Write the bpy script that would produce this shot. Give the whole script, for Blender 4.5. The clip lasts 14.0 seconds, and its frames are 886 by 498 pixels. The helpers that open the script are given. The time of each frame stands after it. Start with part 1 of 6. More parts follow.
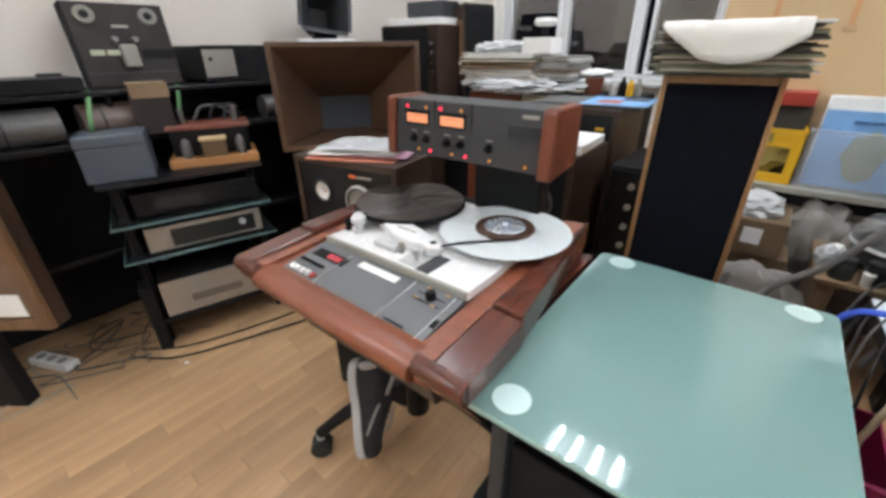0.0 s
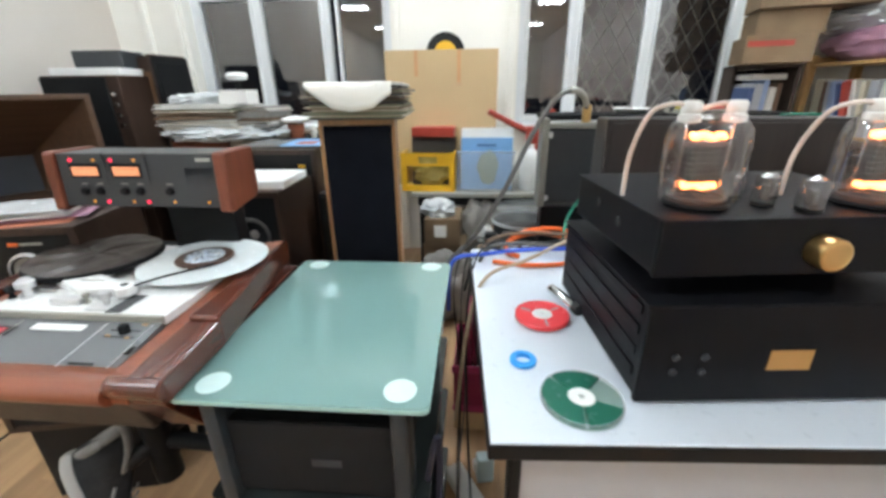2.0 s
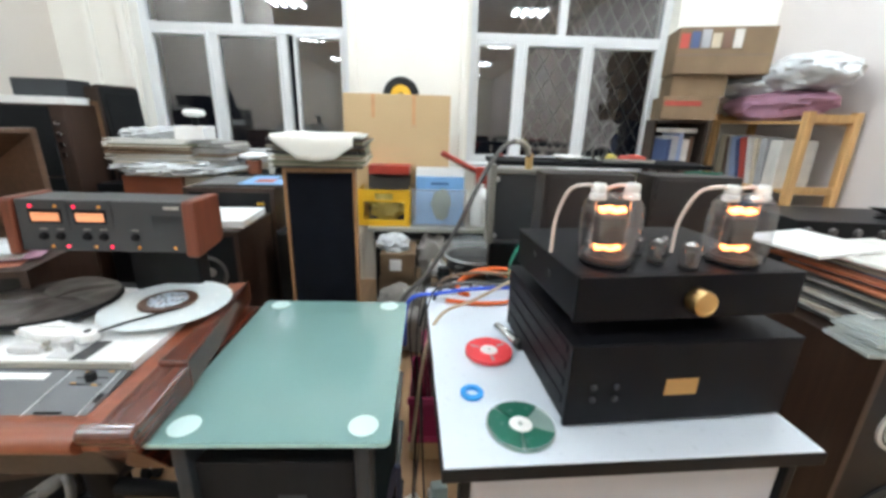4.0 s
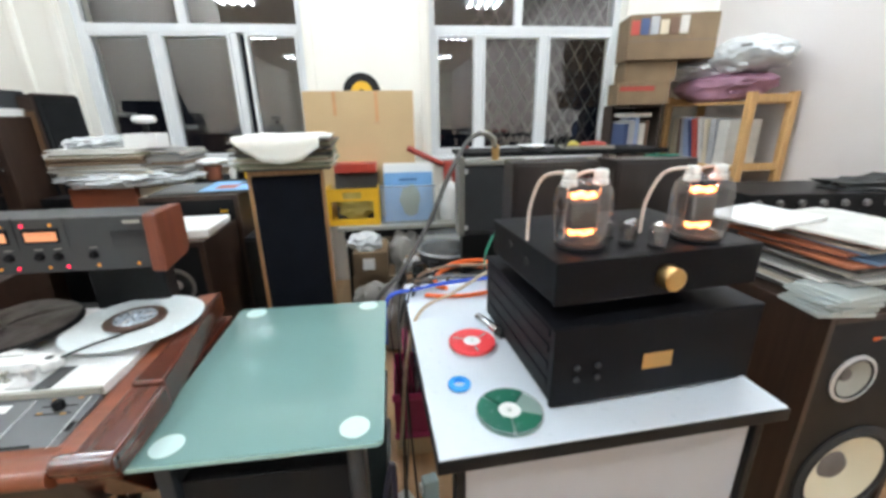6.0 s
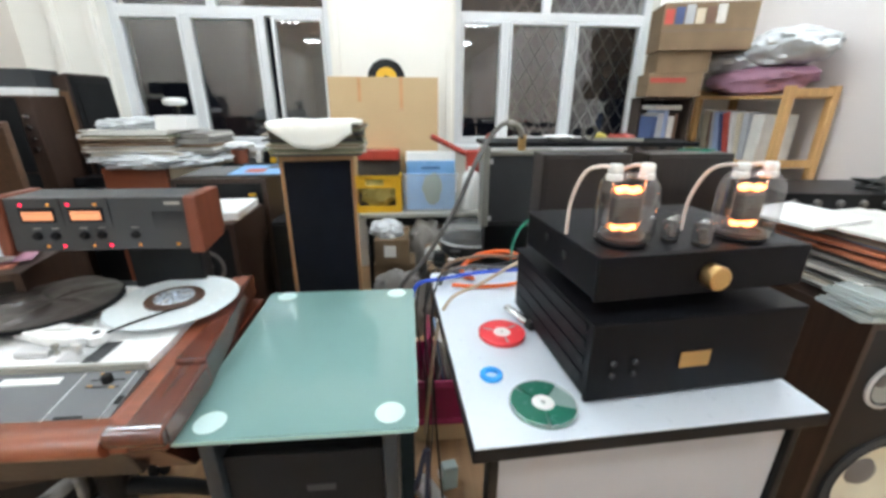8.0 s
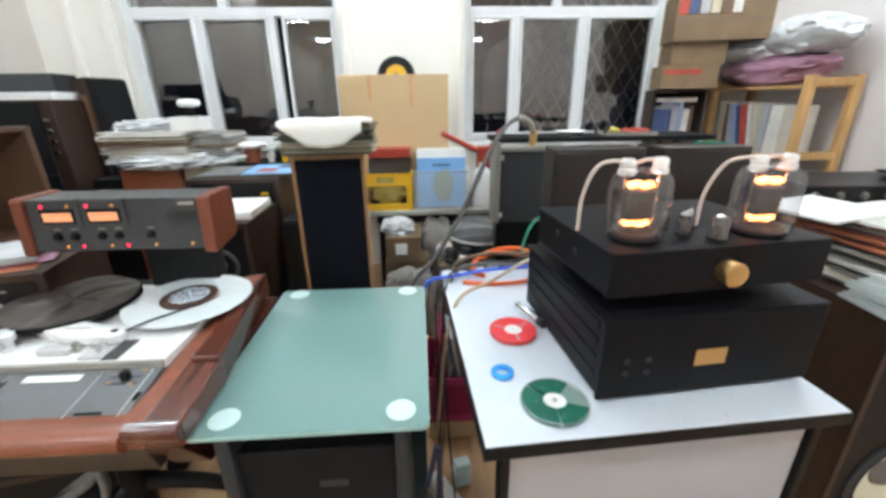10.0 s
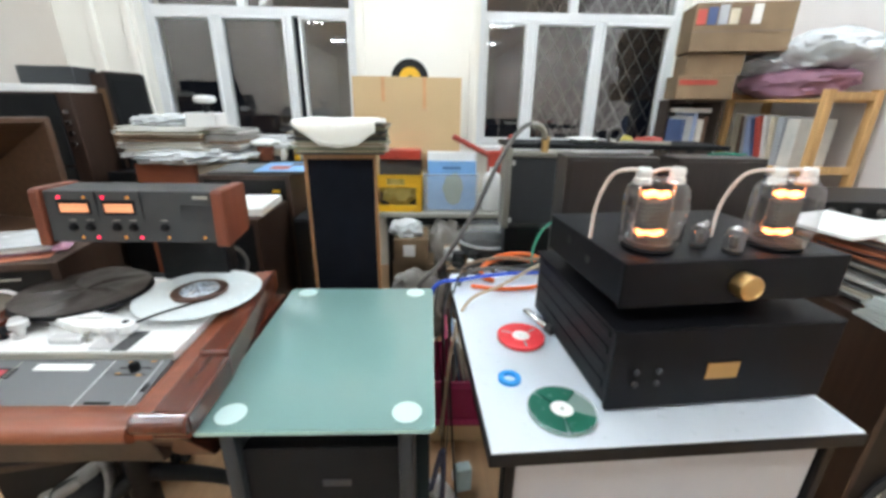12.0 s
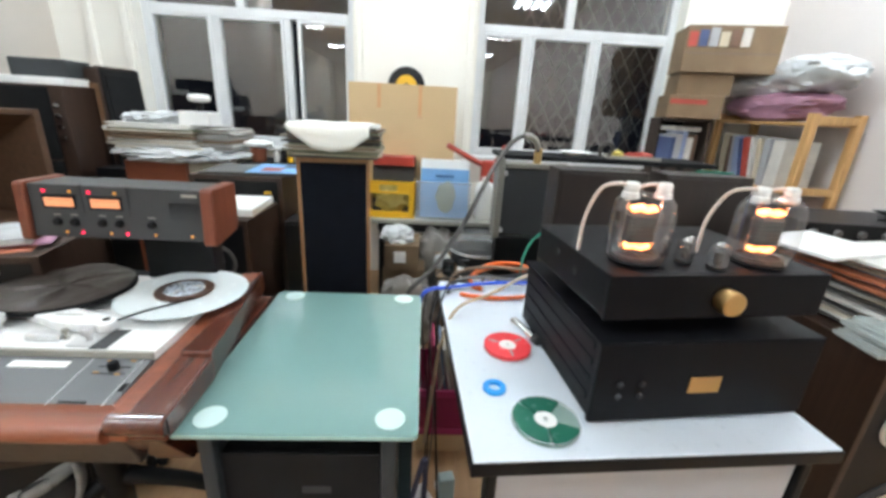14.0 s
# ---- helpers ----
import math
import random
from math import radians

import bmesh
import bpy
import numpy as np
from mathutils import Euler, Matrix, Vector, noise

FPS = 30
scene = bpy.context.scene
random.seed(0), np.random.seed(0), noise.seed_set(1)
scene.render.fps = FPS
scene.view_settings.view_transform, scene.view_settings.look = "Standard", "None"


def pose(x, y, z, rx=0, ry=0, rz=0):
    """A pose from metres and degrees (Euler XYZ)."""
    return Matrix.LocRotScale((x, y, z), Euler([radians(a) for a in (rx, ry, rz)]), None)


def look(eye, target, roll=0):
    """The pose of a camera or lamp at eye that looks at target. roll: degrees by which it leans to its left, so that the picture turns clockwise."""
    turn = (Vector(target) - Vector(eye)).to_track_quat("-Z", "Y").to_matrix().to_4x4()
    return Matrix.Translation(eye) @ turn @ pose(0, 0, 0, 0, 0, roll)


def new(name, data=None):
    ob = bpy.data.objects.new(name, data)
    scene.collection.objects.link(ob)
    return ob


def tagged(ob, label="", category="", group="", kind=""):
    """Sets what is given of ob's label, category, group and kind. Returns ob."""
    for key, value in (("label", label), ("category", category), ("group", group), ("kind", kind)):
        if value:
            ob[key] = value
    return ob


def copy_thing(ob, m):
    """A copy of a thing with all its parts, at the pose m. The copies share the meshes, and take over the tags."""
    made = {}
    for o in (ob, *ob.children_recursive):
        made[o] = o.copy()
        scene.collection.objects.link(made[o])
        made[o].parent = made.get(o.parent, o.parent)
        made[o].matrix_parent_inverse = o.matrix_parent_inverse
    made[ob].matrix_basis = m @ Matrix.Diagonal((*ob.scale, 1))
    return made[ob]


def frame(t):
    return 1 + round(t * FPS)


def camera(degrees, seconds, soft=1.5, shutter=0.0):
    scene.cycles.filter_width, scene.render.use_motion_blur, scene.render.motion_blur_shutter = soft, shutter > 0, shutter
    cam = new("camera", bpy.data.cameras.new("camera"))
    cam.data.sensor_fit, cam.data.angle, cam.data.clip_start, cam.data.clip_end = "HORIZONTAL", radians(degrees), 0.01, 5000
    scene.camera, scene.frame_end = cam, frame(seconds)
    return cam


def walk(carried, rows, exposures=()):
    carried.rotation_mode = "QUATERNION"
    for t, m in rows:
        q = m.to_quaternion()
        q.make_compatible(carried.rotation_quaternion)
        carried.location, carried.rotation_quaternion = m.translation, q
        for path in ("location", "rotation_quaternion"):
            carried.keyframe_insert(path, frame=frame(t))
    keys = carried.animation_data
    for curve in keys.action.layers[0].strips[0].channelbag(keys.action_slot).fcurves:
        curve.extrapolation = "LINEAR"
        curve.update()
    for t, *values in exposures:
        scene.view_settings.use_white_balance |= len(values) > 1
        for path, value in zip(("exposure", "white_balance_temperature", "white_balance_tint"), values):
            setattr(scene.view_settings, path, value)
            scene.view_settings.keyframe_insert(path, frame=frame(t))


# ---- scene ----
cam = camera(95.5, 14.0, soft=3.3)
PATH = [
    (0, (0.176, -0.354, 1.156), (-0.949, 1.035, 0.257), -0.5),
    (0.5, (0.245, -0.402, 1.162), (-0.817, 1.057, 0.299), -0.3),
    (1, (0.304, -0.452, 1.172), (-0.517, 1.199, 0.397), 0.4),
    (1.5, (0.372, -0.473, 1.174), (-0.161, 1.306, 0.43), 0.0),
    (2, (0.414, -0.486, 1.169), (0.25, 1.37, 0.442), -0.7),
    (2.5, (0.444, -0.492, 1.173), (0.446, 1.381, 0.471), 0.5),
    (3, (0.434, -0.533, 1.225), (0.586, 1.362, 0.604), 1.7),
    (3.5, (0.42, -0.559, 1.243), (0.49, 1.348, 0.645), 1.9),
    (5.8, (0.398, -0.574, 1.244), (0.525, 1.316, 0.603), -0.6),
    (6, (0.395, -0.569, 1.245), (0.606, 1.318, 0.617), -0.9),
    (6.5, (0.375, -0.571, 1.245), (0.61, 1.286, 0.541), 0.6),
    (7, (0.364, -0.573, 1.246), (0.593, 1.293, 0.563), -0.3),
    (7.5, (0.355, -0.574, 1.251), (0.544, 1.301, 0.58), 0.0),
    (8, (0.349, -0.563, 1.247), (0.495, 1.312, 0.568), 0.3),
    (10.5, (0.354, -0.559, 1.247), (0.43, 1.316, 0.554), -0.6),
    (11, (0.341, -0.553, 1.245), (0.416, 1.322, 0.556), 0.1),
    (11.5, (0.348, -0.554, 1.247), (0.437, 1.33, 0.584), 0.3),
    (12, (0.344, -0.559, 1.246), (0.4, 1.321, 0.568), 0.9),
    (12.5, (0.343, -0.562, 1.248), (0.376, 1.322, 0.58), 1.0),
    (13, (0.343, -0.56, 1.254), (0.382, 1.33, 0.602), 2.0),
    (13.5, (0.349, -0.56, 1.248), (0.454, 1.346, 0.654), 4.5),
    (14, (0.348, -0.561, 1.245), (0.446, 1.332, 0.605), 3.2),
]
walk(cam, [(t, look(eye, target, roll)) for t, eye, target, roll in PATH],
     exposures=((0.0, -0.22, 6700, 15), (0.8, -0.04, 6600, 12), (2.0, -0.03, 6500, 10), (3.0, 0.0, 6500, 10), (14.0, 0.0, 6500, 10)))

# ---- world and exposure ----
world = bpy.data.worlds.new("night")
scene.world = world
world.use_nodes = True
world.node_tree.nodes["Background"].inputs[0].default_value = (0.01, 0.012, 0.02, 1)
world.node_tree.nodes["Background"].inputs[1].default_value = 0.3
TUBE_POWER = 78.0


# ---- materials ----
def material(name, colour, rough=0.5, metal=0.0, spread=0.12, scale=12.0, bump=0.0, bump_scale=80.0, stretch=(1, 1, 1),
             tint=None, glow=0.0, trans=0.0, ior=1.45, coat=0.0, random_piece=0.0, alpha=1.0, spec=0.5):
    m = bpy.data.materials.new(name)
    m.use_nodes = True
    nt = m.node_tree
    p = nt.nodes["Principled BSDF"]
    p.inputs["Roughness"].default_value = rough
    p.inputs["Metallic"].default_value = metal
    p.inputs["IOR"].default_value = ior
    p.inputs["Transmission Weight"].default_value = trans
    p.inputs["Coat Weight"].default_value = coat
    p.inputs["Alpha"].default_value = alpha
    p.inputs["Specular IOR Level"].default_value = spec
    c = (*colour, 1)
    tc = nt.nodes.new("ShaderNodeTexCoord")
    mp = nt.nodes.new("ShaderNodeMapping")
    mp.inputs["Scale"].default_value = stretch
    nt.links.new(tc.outputs["Object"], mp.inputs[0])
    big = nt.nodes.new("ShaderNodeTexNoise")
    big.inputs["Scale"].default_value = scale
    big.inputs["Detail"].default_value = 6
    nt.links.new(mp.outputs[0], big.inputs[0])
    ramp = nt.nodes.new("ShaderNodeMix")
    ramp.data_type = "RGBA"
    dark = [max(0, v * (1 - spread * 1.6)) for v in colour]
    lite = [min(1, v * (1 + spread)) for v in (tint or colour)]
    ramp.inputs["A"].default_value = (*dark, 1)
    ramp.inputs["B"].default_value = (*lite, 1)
    nt.links.new(big.outputs[0], ramp.inputs["Factor"])
    out = ramp.outputs["Result"]
    if random_piece:
        info = nt.nodes.new("ShaderNodeObjectInfo")
        hsv = nt.nodes.new("ShaderNodeHueSaturation")
        mr = nt.nodes.new("ShaderNodeMapRange")
        mr.inputs["To Min"].default_value = 1 - random_piece
        mr.inputs["To Max"].default_value = 1 + random_piece
        nt.links.new(info.outputs["Random"], mr.inputs["Value"])
        nt.links.new(mr.outputs[0], hsv.inputs["Value"])
        nt.links.new(out, hsv.inputs["Color"])
        out = hsv.outputs[0]
    nt.links.new(out, p.inputs["Base Color"])
    rr = nt.nodes.new("ShaderNodeMapRange")
    rr.inputs["To Min"].default_value = max(0.0, rough - 0.08)
    rr.inputs["To Max"].default_value = min(1.0, rough + 0.08)
    fine = nt.nodes.new("ShaderNodeTexNoise")
    fine.inputs["Scale"].default_value = bump_scale
    fine.inputs["Detail"].default_value = 4
    nt.links.new(mp.outputs[0], fine.inputs[0])
    if trans == 0:
        nt.links.new(fine.outputs[0], rr.inputs["Value"])
        nt.links.new(rr.outputs[0], p.inputs["Roughness"])
    if bump:
        b = nt.nodes.new("ShaderNodeBump")
        b.inputs["Strength"].default_value = bump
        b.inputs["Distance"].default_value = 0.004
        nt.links.new(fine.outputs[0], b.inputs["Height"])
        nt.links.new(b.outputs[0], p.inputs["Normal"])
    if glow:
        p.inputs["Emission Color"].default_value = c
        p.inputs["Emission Strength"].default_value = glow
    return m


def wood(name, colour, tint, along="y", rough=0.4, coat=0.0, random_piece=0.0, grain=60):
    st = {"x": (0.06, 1, 1), "y": (1, 0.06, 1), "z": (1, 1, 0.06)}[along]
    return material(name, colour, rough, spread=0.22, scale=grain, stretch=st, tint=tint, bump=0.15, bump_scale=160, coat=coat,
                    random_piece=random_piece)


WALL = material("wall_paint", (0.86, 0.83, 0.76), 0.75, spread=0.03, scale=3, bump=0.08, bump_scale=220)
# side walls: tinted paint, darkened in the colour for the weaker light there
WALL_CREAM_DIM = material("wall_paint_cream_dimmed", (0.64, 0.58, 0.52), 0.75, spread=0.04, scale=3, bump=0.08, bump_scale=220)
WALL_PINK_DIM = material("wall_paint_rose_dimmed", (0.66, 0.605, 0.58), 0.75, spread=0.03, scale=3, bump=0.08, bump_scale=220)
CEIL = material("ceiling_paint", (0.82, 0.82, 0.80), 0.8, spread=0.03, scale=3)
FLOORW = wood("floor_laminate", (0.42, 0.245, 0.125), (0.57, 0.355, 0.19), "y", 0.38, 0.1, 0.16, 26)
FLOOR_UNDER = material("floor_joint", (0.13, 0.08, 0.045), 0.6)
PVC = material("white_pvc", (0.74, 0.75, 0.755), 0.3, spread=0.03)
PANE = material("window_pane", (0.9, 0.92, 0.92), 0.0, trans=1.0, ior=2.0, spread=0.0)
BLACK = material("black_lacquer", (0.009, 0.009, 0.010), 0.40, spec=0.2, spread=0.3, bump=0.05, bump_scale=400)
MATT = material("black_matt", (0.009, 0.009, 0.010), 0.7, spec=0.18, spread=0.3, bump=0.1, bump_scale=300)
BLACKAMP = material("black_anodised", (0.0055, 0.0055, 0.007), 0.45, spec=0.11, spread=0.25, bump=0.12, bump_scale=600)
CLOTH = material("grille_cloth", (0.007, 0.008, 0.012), 0.9, spec=0.1, spread=0.3, bump=0.5, bump_scale=700)
WALNUT = wood("walnut_veneer", (0.022, 0.011, 0.007), (0.042, 0.021, 0.013), "z", 0.45)
TEAK = wood("teak_frame", (0.27, 0.135, 0.055), (0.38, 0.20, 0.09), "z", 0.45)
MAHOG = wood("mahogany_gloss", (0.060, 0.014, 0.008), (0.11, 0.027, 0.014), "y", 0.24, 0.5)
MAHOG.node_tree.nodes["Principled BSDF"].inputs["Coat Roughness"].default_value = 0.16
# satin mahogany of the bridge cheeks, with their shade put into the colour
MAHOG_D = wood("mahogany_shaded", (0.120, 0.029, 0.013), (0.175, 0.044, 0.020), "z", 0.5, 0.1)
MAHOG_X = wood("mahogany_nose", (0.16, 0.040, 0.018), (0.23, 0.066, 0.030), "x", 0.4, 0.2)
HORNW = wood("horn_plywood", (0.060, 0.030, 0.017), (0.095, 0.050, 0.027), "x", 0.5)
PINE = wood("pine_planed", (0.52, 0.29, 0.11), (0.66, 0.40, 0.17), "z", 0.5)
PANELG = material("mid_grey_panel_paint", (0.105, 0.108, 0.112), 0.5, spread=0.08, bump=0.1, bump_scale=500)
DULLAMBER = material("dull_amber_print", (0.45, 0.22, 0.05), 0.5)
HUBM = material("bright_hub", (0.62, 0.70, 0.78), 0.28, 0.5, spread=0.12, scale=30)
OLIVETRIM = material("olive_grey_trim", (0.20, 0.19, 0.165), 0.5, spread=0.06)
GREYP = material("grey_panel_paint", (0.036, 0.037, 0.039), 0.5, spread=0.08, bump=0.1, bump_scale=500)
DECKM = material("brushed_deck_plate", (0.87, 0.87, 0.86), 0.26, 0.0, spread=0.05, scale=8)
ALU = material("cast_aluminium", (0.66, 0.66, 0.66), 0.34, 0.35, spread=0.08)
CHROME = material("chrome", (0.75, 0.76, 0.78), 0.12, 1.0, spread=0.05)
REELW = material("white_reel_flange", (0.74, 0.80, 0.81), 0.25, 0.0, spread=0.04, scale=5)
TAPE = material("brown_tape", (0.075, 0.035, 0.022), 0.35, spread=0.2)
DULLSTEEL = material("dull_dark_steel", (0.13, 0.125, 0.12), 0.4, 0.4, spread=0.2)
DARKTEAK = wood("dark_teak_frame", (0.12, 0.062, 0.030), (0.18, 0.10, 0.05), "z", 0.45)
SILVER = material("silver_faceplate", (0.38, 0.36, 0.33), 0.36, 0.6, spread=0.06)
GOLD = material("brushed_brass", (0.62, 0.42, 0.18), 0.34, 1.0, spread=0.03)
GLASSTOP = material("frosted_green_glass", (0.168, 0.295, 0.280), 0.45, spread=0.03, scale=3, coat=1.0, spec=0.2)
GLASSEDGE = material("glass_edge", (0.36, 0.56, 0.52), 0.15, spread=0.05)
DISC = material("steel_disc", (0.62, 0.80, 0.78), 0.35, 0.1, spread=0.03)
WHITETOP = material("white_laminate", (0.70, 0.76, 0.83), 0.30, spread=0.03, scale=4)
GREYBOARD = material("light_grey_board", (0.44, 0.44, 0.46), 0.55, spread=0.03)
CARD = material("cardboard", (0.56, 0.40, 0.22), 0.8, spread=0.06, scale=5, bump=0.1, bump_scale=120)
CARDB = material("worn_cardboard", (0.20, 0.132, 0.075), 0.85, spread=0.3, scale=6, bump=0.15)
PAPER = material("paper", (0.86, 0.85, 0.79), 0.8, spread=0.05)
PAPERW = material("white_paper", (0.85, 0.85, 0.83), 0.75, spread=0.03)


def thin_glass(name):
    m = bpy.data.materials.new(name)
    m.use_nodes = True
    nt = m.node_tree
    nt.nodes.remove(nt.nodes["Principled BSDF"])
    out = nt.nodes["Material Output"]
    tr = nt.nodes.new("ShaderNodeBsdfTransparent")
    tr.inputs[0].default_value = (0.93, 0.93, 0.94, 1)
    gl = nt.nodes.new("ShaderNodeBsdfGlossy")
    gl.inputs["Roughness"].default_value = 0.03
    lw = nt.nodes.new("ShaderNodeLayerWeight")
    lw.inputs["Blend"].default_value = 0.25
    fr = nt.nodes.new("ShaderNodeMapRange")
    fr.inputs["To Min"].default_value = 0.09
    fr.inputs["To Max"].default_value = 0.55
    nt.links.new(lw.outputs["Facing"], fr.inputs["Value"])
    mx = nt.nodes.new("ShaderNodeMixShader")
    nt.links.new(fr.outputs[0], mx.inputs[0])
    nt.links.new(tr.outputs[0], mx.inputs[1])
    nt.links.new(gl.outputs[0], mx.inputs[2])
    nt.links.new(mx.outputs[0], out.inputs[0])
    return m


GLASS = thin_glass("clear_glass")
GLOW = material("glowing_filament", (1.0, 0.30, 0.085), 0.5, glow=9.0, spread=0.0)
METER = material("lit_meter", (0.85, 0.33, 0.16), 0.5, glow=0.5, spread=0.05)
REDLED = material("red_led", (1.0, 0.02, 0.07), 0.4, glow=2.2, spread=0.0)
AMBER = material("amber_led", (0.8, 0.32, 0.05), 0.4, glow=0.22, spread=0.0)
TUBE = material("fluorescent_tube", (0.82, 0.927, 1.0), 0.5, glow=TUBE_POWER, spread=0.0)
YELLOW = material("yellow_plastic", (0.72, 0.40, 0.015), 0.45, spread=0.08)
BLUEP = material("blue_card", (0.20, 0.42, 0.72), 0.55, spread=0.15, scale=9)
MILKY = material("milky_plastic", (0.75, 0.80, 0.86), 0.35, spread=0.05, alpha=0.22)
REDP = material("red_plastic", (0.34, 0.04, 0.025), 0.4, spread=0.15)
REDT = material("red_translucent", (0.80, 0.06, 0.07), 0.25, spread=0.05)
BLUET = material("blue_plastic", (0.03, 0.33, 0.78), 0.35, spread=0.05)
GREENT = material("green_tape_disc", (0.015, 0.115, 0.075), 0.25, spread=0.1)
CLEARP = material("clear_plastic", (0.70, 0.76, 0.74), 0.15, spread=0.03, alpha=0.55)
GREYBLUE = material("grey_blue_enamel", (0.068, 0.082, 0.102), 0.45, spread=0.06)
GREYV = material("grey_vinyl", (0.028, 0.030, 0.033), 0.6, spread=0.15, bump=0.2, bump_scale=300)
GREYFR = material("grey_trim", (0.33, 0.32, 0.28), 0.5, spread=0.06)
CREAM = material("cream_cone", (0.72, 0.66, 0.50), 0.7, spread=0.06)
RUBBER = material("black_rubber", (0.02, 0.02, 0.02), 0.75, spread=0.2)
PLASTICBAG = material("plastic_film", (0.62, 0.64, 0.65), 0.25, spread=0.12, scale=14, bump=0.6, bump_scale=40)
BAGGREY = material("grey_bag", (0.26, 0.24, 0.22), 0.6, spread=0.2, bump=0.5, bump_scale=30)
MAUVE = material("mauve_bag", (0.42, 0.22, 0.30), 0.5, spread=0.2, bump=0.5, bump_scale=40)
MAGENTA = material("magenta_plastic", (0.28, 0.012, 0.07), 0.4, spread=0.12)
CERAMIC = material("white_ceramic", (0.80, 0.80, 0.78), 0.25, spread=0.03)
PINKWIRE = material("cream_wire", (0.72, 0.62, 0.56), 0.5, spread=0.05)
ORANGEW = material("orange_cable", (0.75, 0.13, 0.02), 0.4, spread=0.08)
BLUEW = material("blue_cable", (0.03, 0.09, 0.55), 0.4, spread=0.08)
BROWNW = material("brown_cable", (0.17, 0.11, 0.07), 0.5, spread=0.1)
GREYW = material("grey_cable", (0.10, 0.095, 0.09), 0.45, spread=0.1)
GREENW = material("green_cable", (0.008, 0.17, 0.105), 0.4, spread=0.08)
TAN = material("tan_board", (0.16, 0.11, 0.075), 0.55, spread=0.12)


# ---- builders ----
def bm_box(bm, x0, x1, y0, y1, z0, z1, bevel=0.0, m=None):
    r = bmesh.ops.create_cube(bm, size=1)
    vs = r["verts"]
    for v in vs:
        v.co = Vector(((x0 + x1) / 2 + v.co.x * (x1 - x0), (y0 + y1) / 2 + v.co.y * (y1 - y0), (z0 + z1) / 2 + v.co.z * (z1 - z0)))
    if bevel:
        es = list({e for v in vs for e in v.link_edges})
        r = bmesh.ops.bevel(bm, geom=es, offset=bevel, segments=2, profile=0.5, affect="EDGES")
        vs = list({v for f in r["faces"] for v in f.verts} | {v for v in vs if v.is_valid})
    if m is not None:
        bmesh.ops.transform(bm, matrix=m, verts=vs)
    return bm


def box(x0, x1, y0, y1, z0, z1, bevel=0.0, m=None):
    return bm_box(bmesh.new(), x0, x1, y0, y1, z0, z1, bevel, m)


def lathe(profile, seg=32, m=None):
    """Turns (radius, height) pairs round z."""
    bm = bmesh.new()
    rings = []
    for r, z in profile:
        if r < 1e-5:
            rings.append([bm.verts.new((0, 0, z))])
        else:
            rings.append([bm.verts.new((r * math.cos(2 * math.pi * k / seg), r * math.sin(2 * math.pi * k / seg), z)) for k in range(seg)])
    for a, b in zip(rings, rings[1:]):
        for k in range(seg):
            k2 = (k + 1) % seg
            if len(a) == 1 and len(b) == 1:
                continue
            if len(a) == 1:
                bm.faces.new((a[0], b[k], b[k2]))
            elif len(b) == 1:
                bm.faces.new((a[k], b[0], a[k2]))
            else:
                bm.faces.new((a[k], b[k], b[k2], a[k2]))
    bmesh.ops.recalc_face_normals(bm, faces=bm.faces)
    if m is not None:
        bmesh.ops.transform(bm, matrix=m, verts=bm.verts)
    return bm


def disc(r, h, seg=40, hole=0.0, bev=0.0015, m=None):
    b = min(bev, h / 3)
    if hole:
        prof = [(hole, 0), (r - b, 0), (r, b), (r, h - b), (r - b, h), (hole, h), (hole, 0)]
    else:
        prof = [(0, 0), (r - b, 0), (r, b), (r, h - b), (r - b, h), (0, h)]
    return lathe(prof, seg, m)


def smooth_path(pts, n=10):
    out = []
    P = [Vector(p) for p in pts]
    P = [P[0] * 2 - P[1]] + P + [P[-1] * 2 - P[-2]]
    for i in range(1, len(P) - 2):
        a, b, c, d = P[i - 1:i + 3]
        for k in range(n):
            t = k / n
            out.append(0.5 * ((2 * b) + (c - a) * t + (2 * a - 5 * b + 4 * c - d) * t * t + (3 * b - a - 3 * c + d) * t ** 3))
    out.append(P[-2])
    return out


def tube(pts, r, seg=8, n=10, taper=None):
    """A cable through the points."""
    bm = bmesh.new()
    path = smooth_path(pts, n)
    prev = None
    up = Vector((0.123, 0.21, 0.97))
    for i, p in enumerate(path):
        d = (path[min(i + 1, len(path) - 1)] - path[max(i - 1, 0)]).normalized()
        side = d.cross(up)
        if side.length < 1e-3:
            side = d.cross(Vector((1, 0, 0)))
        side.normalize()
        nrm = side.cross(d)
        rad = r if taper is None else r + (taper - r) * i / (len(path) - 1)
        ring = [bm.verts.new(p + rad * (math.cos(2 * math.pi * k / seg) * side + math.sin(2 * math.pi * k / seg) * nrm)) for k in range(seg)]
        if prev:
            for k in range(seg):
                bm.faces.new((prev[k], prev[(k + 1) % seg], ring[(k + 1) % seg], ring[k]))
        else:
            bm.faces.new(ring[::-1])
        prev = ring
    bm.faces.new(prev)
    bmesh.ops.recalc_face_normals(bm, faces=bm.faces)
    return bm


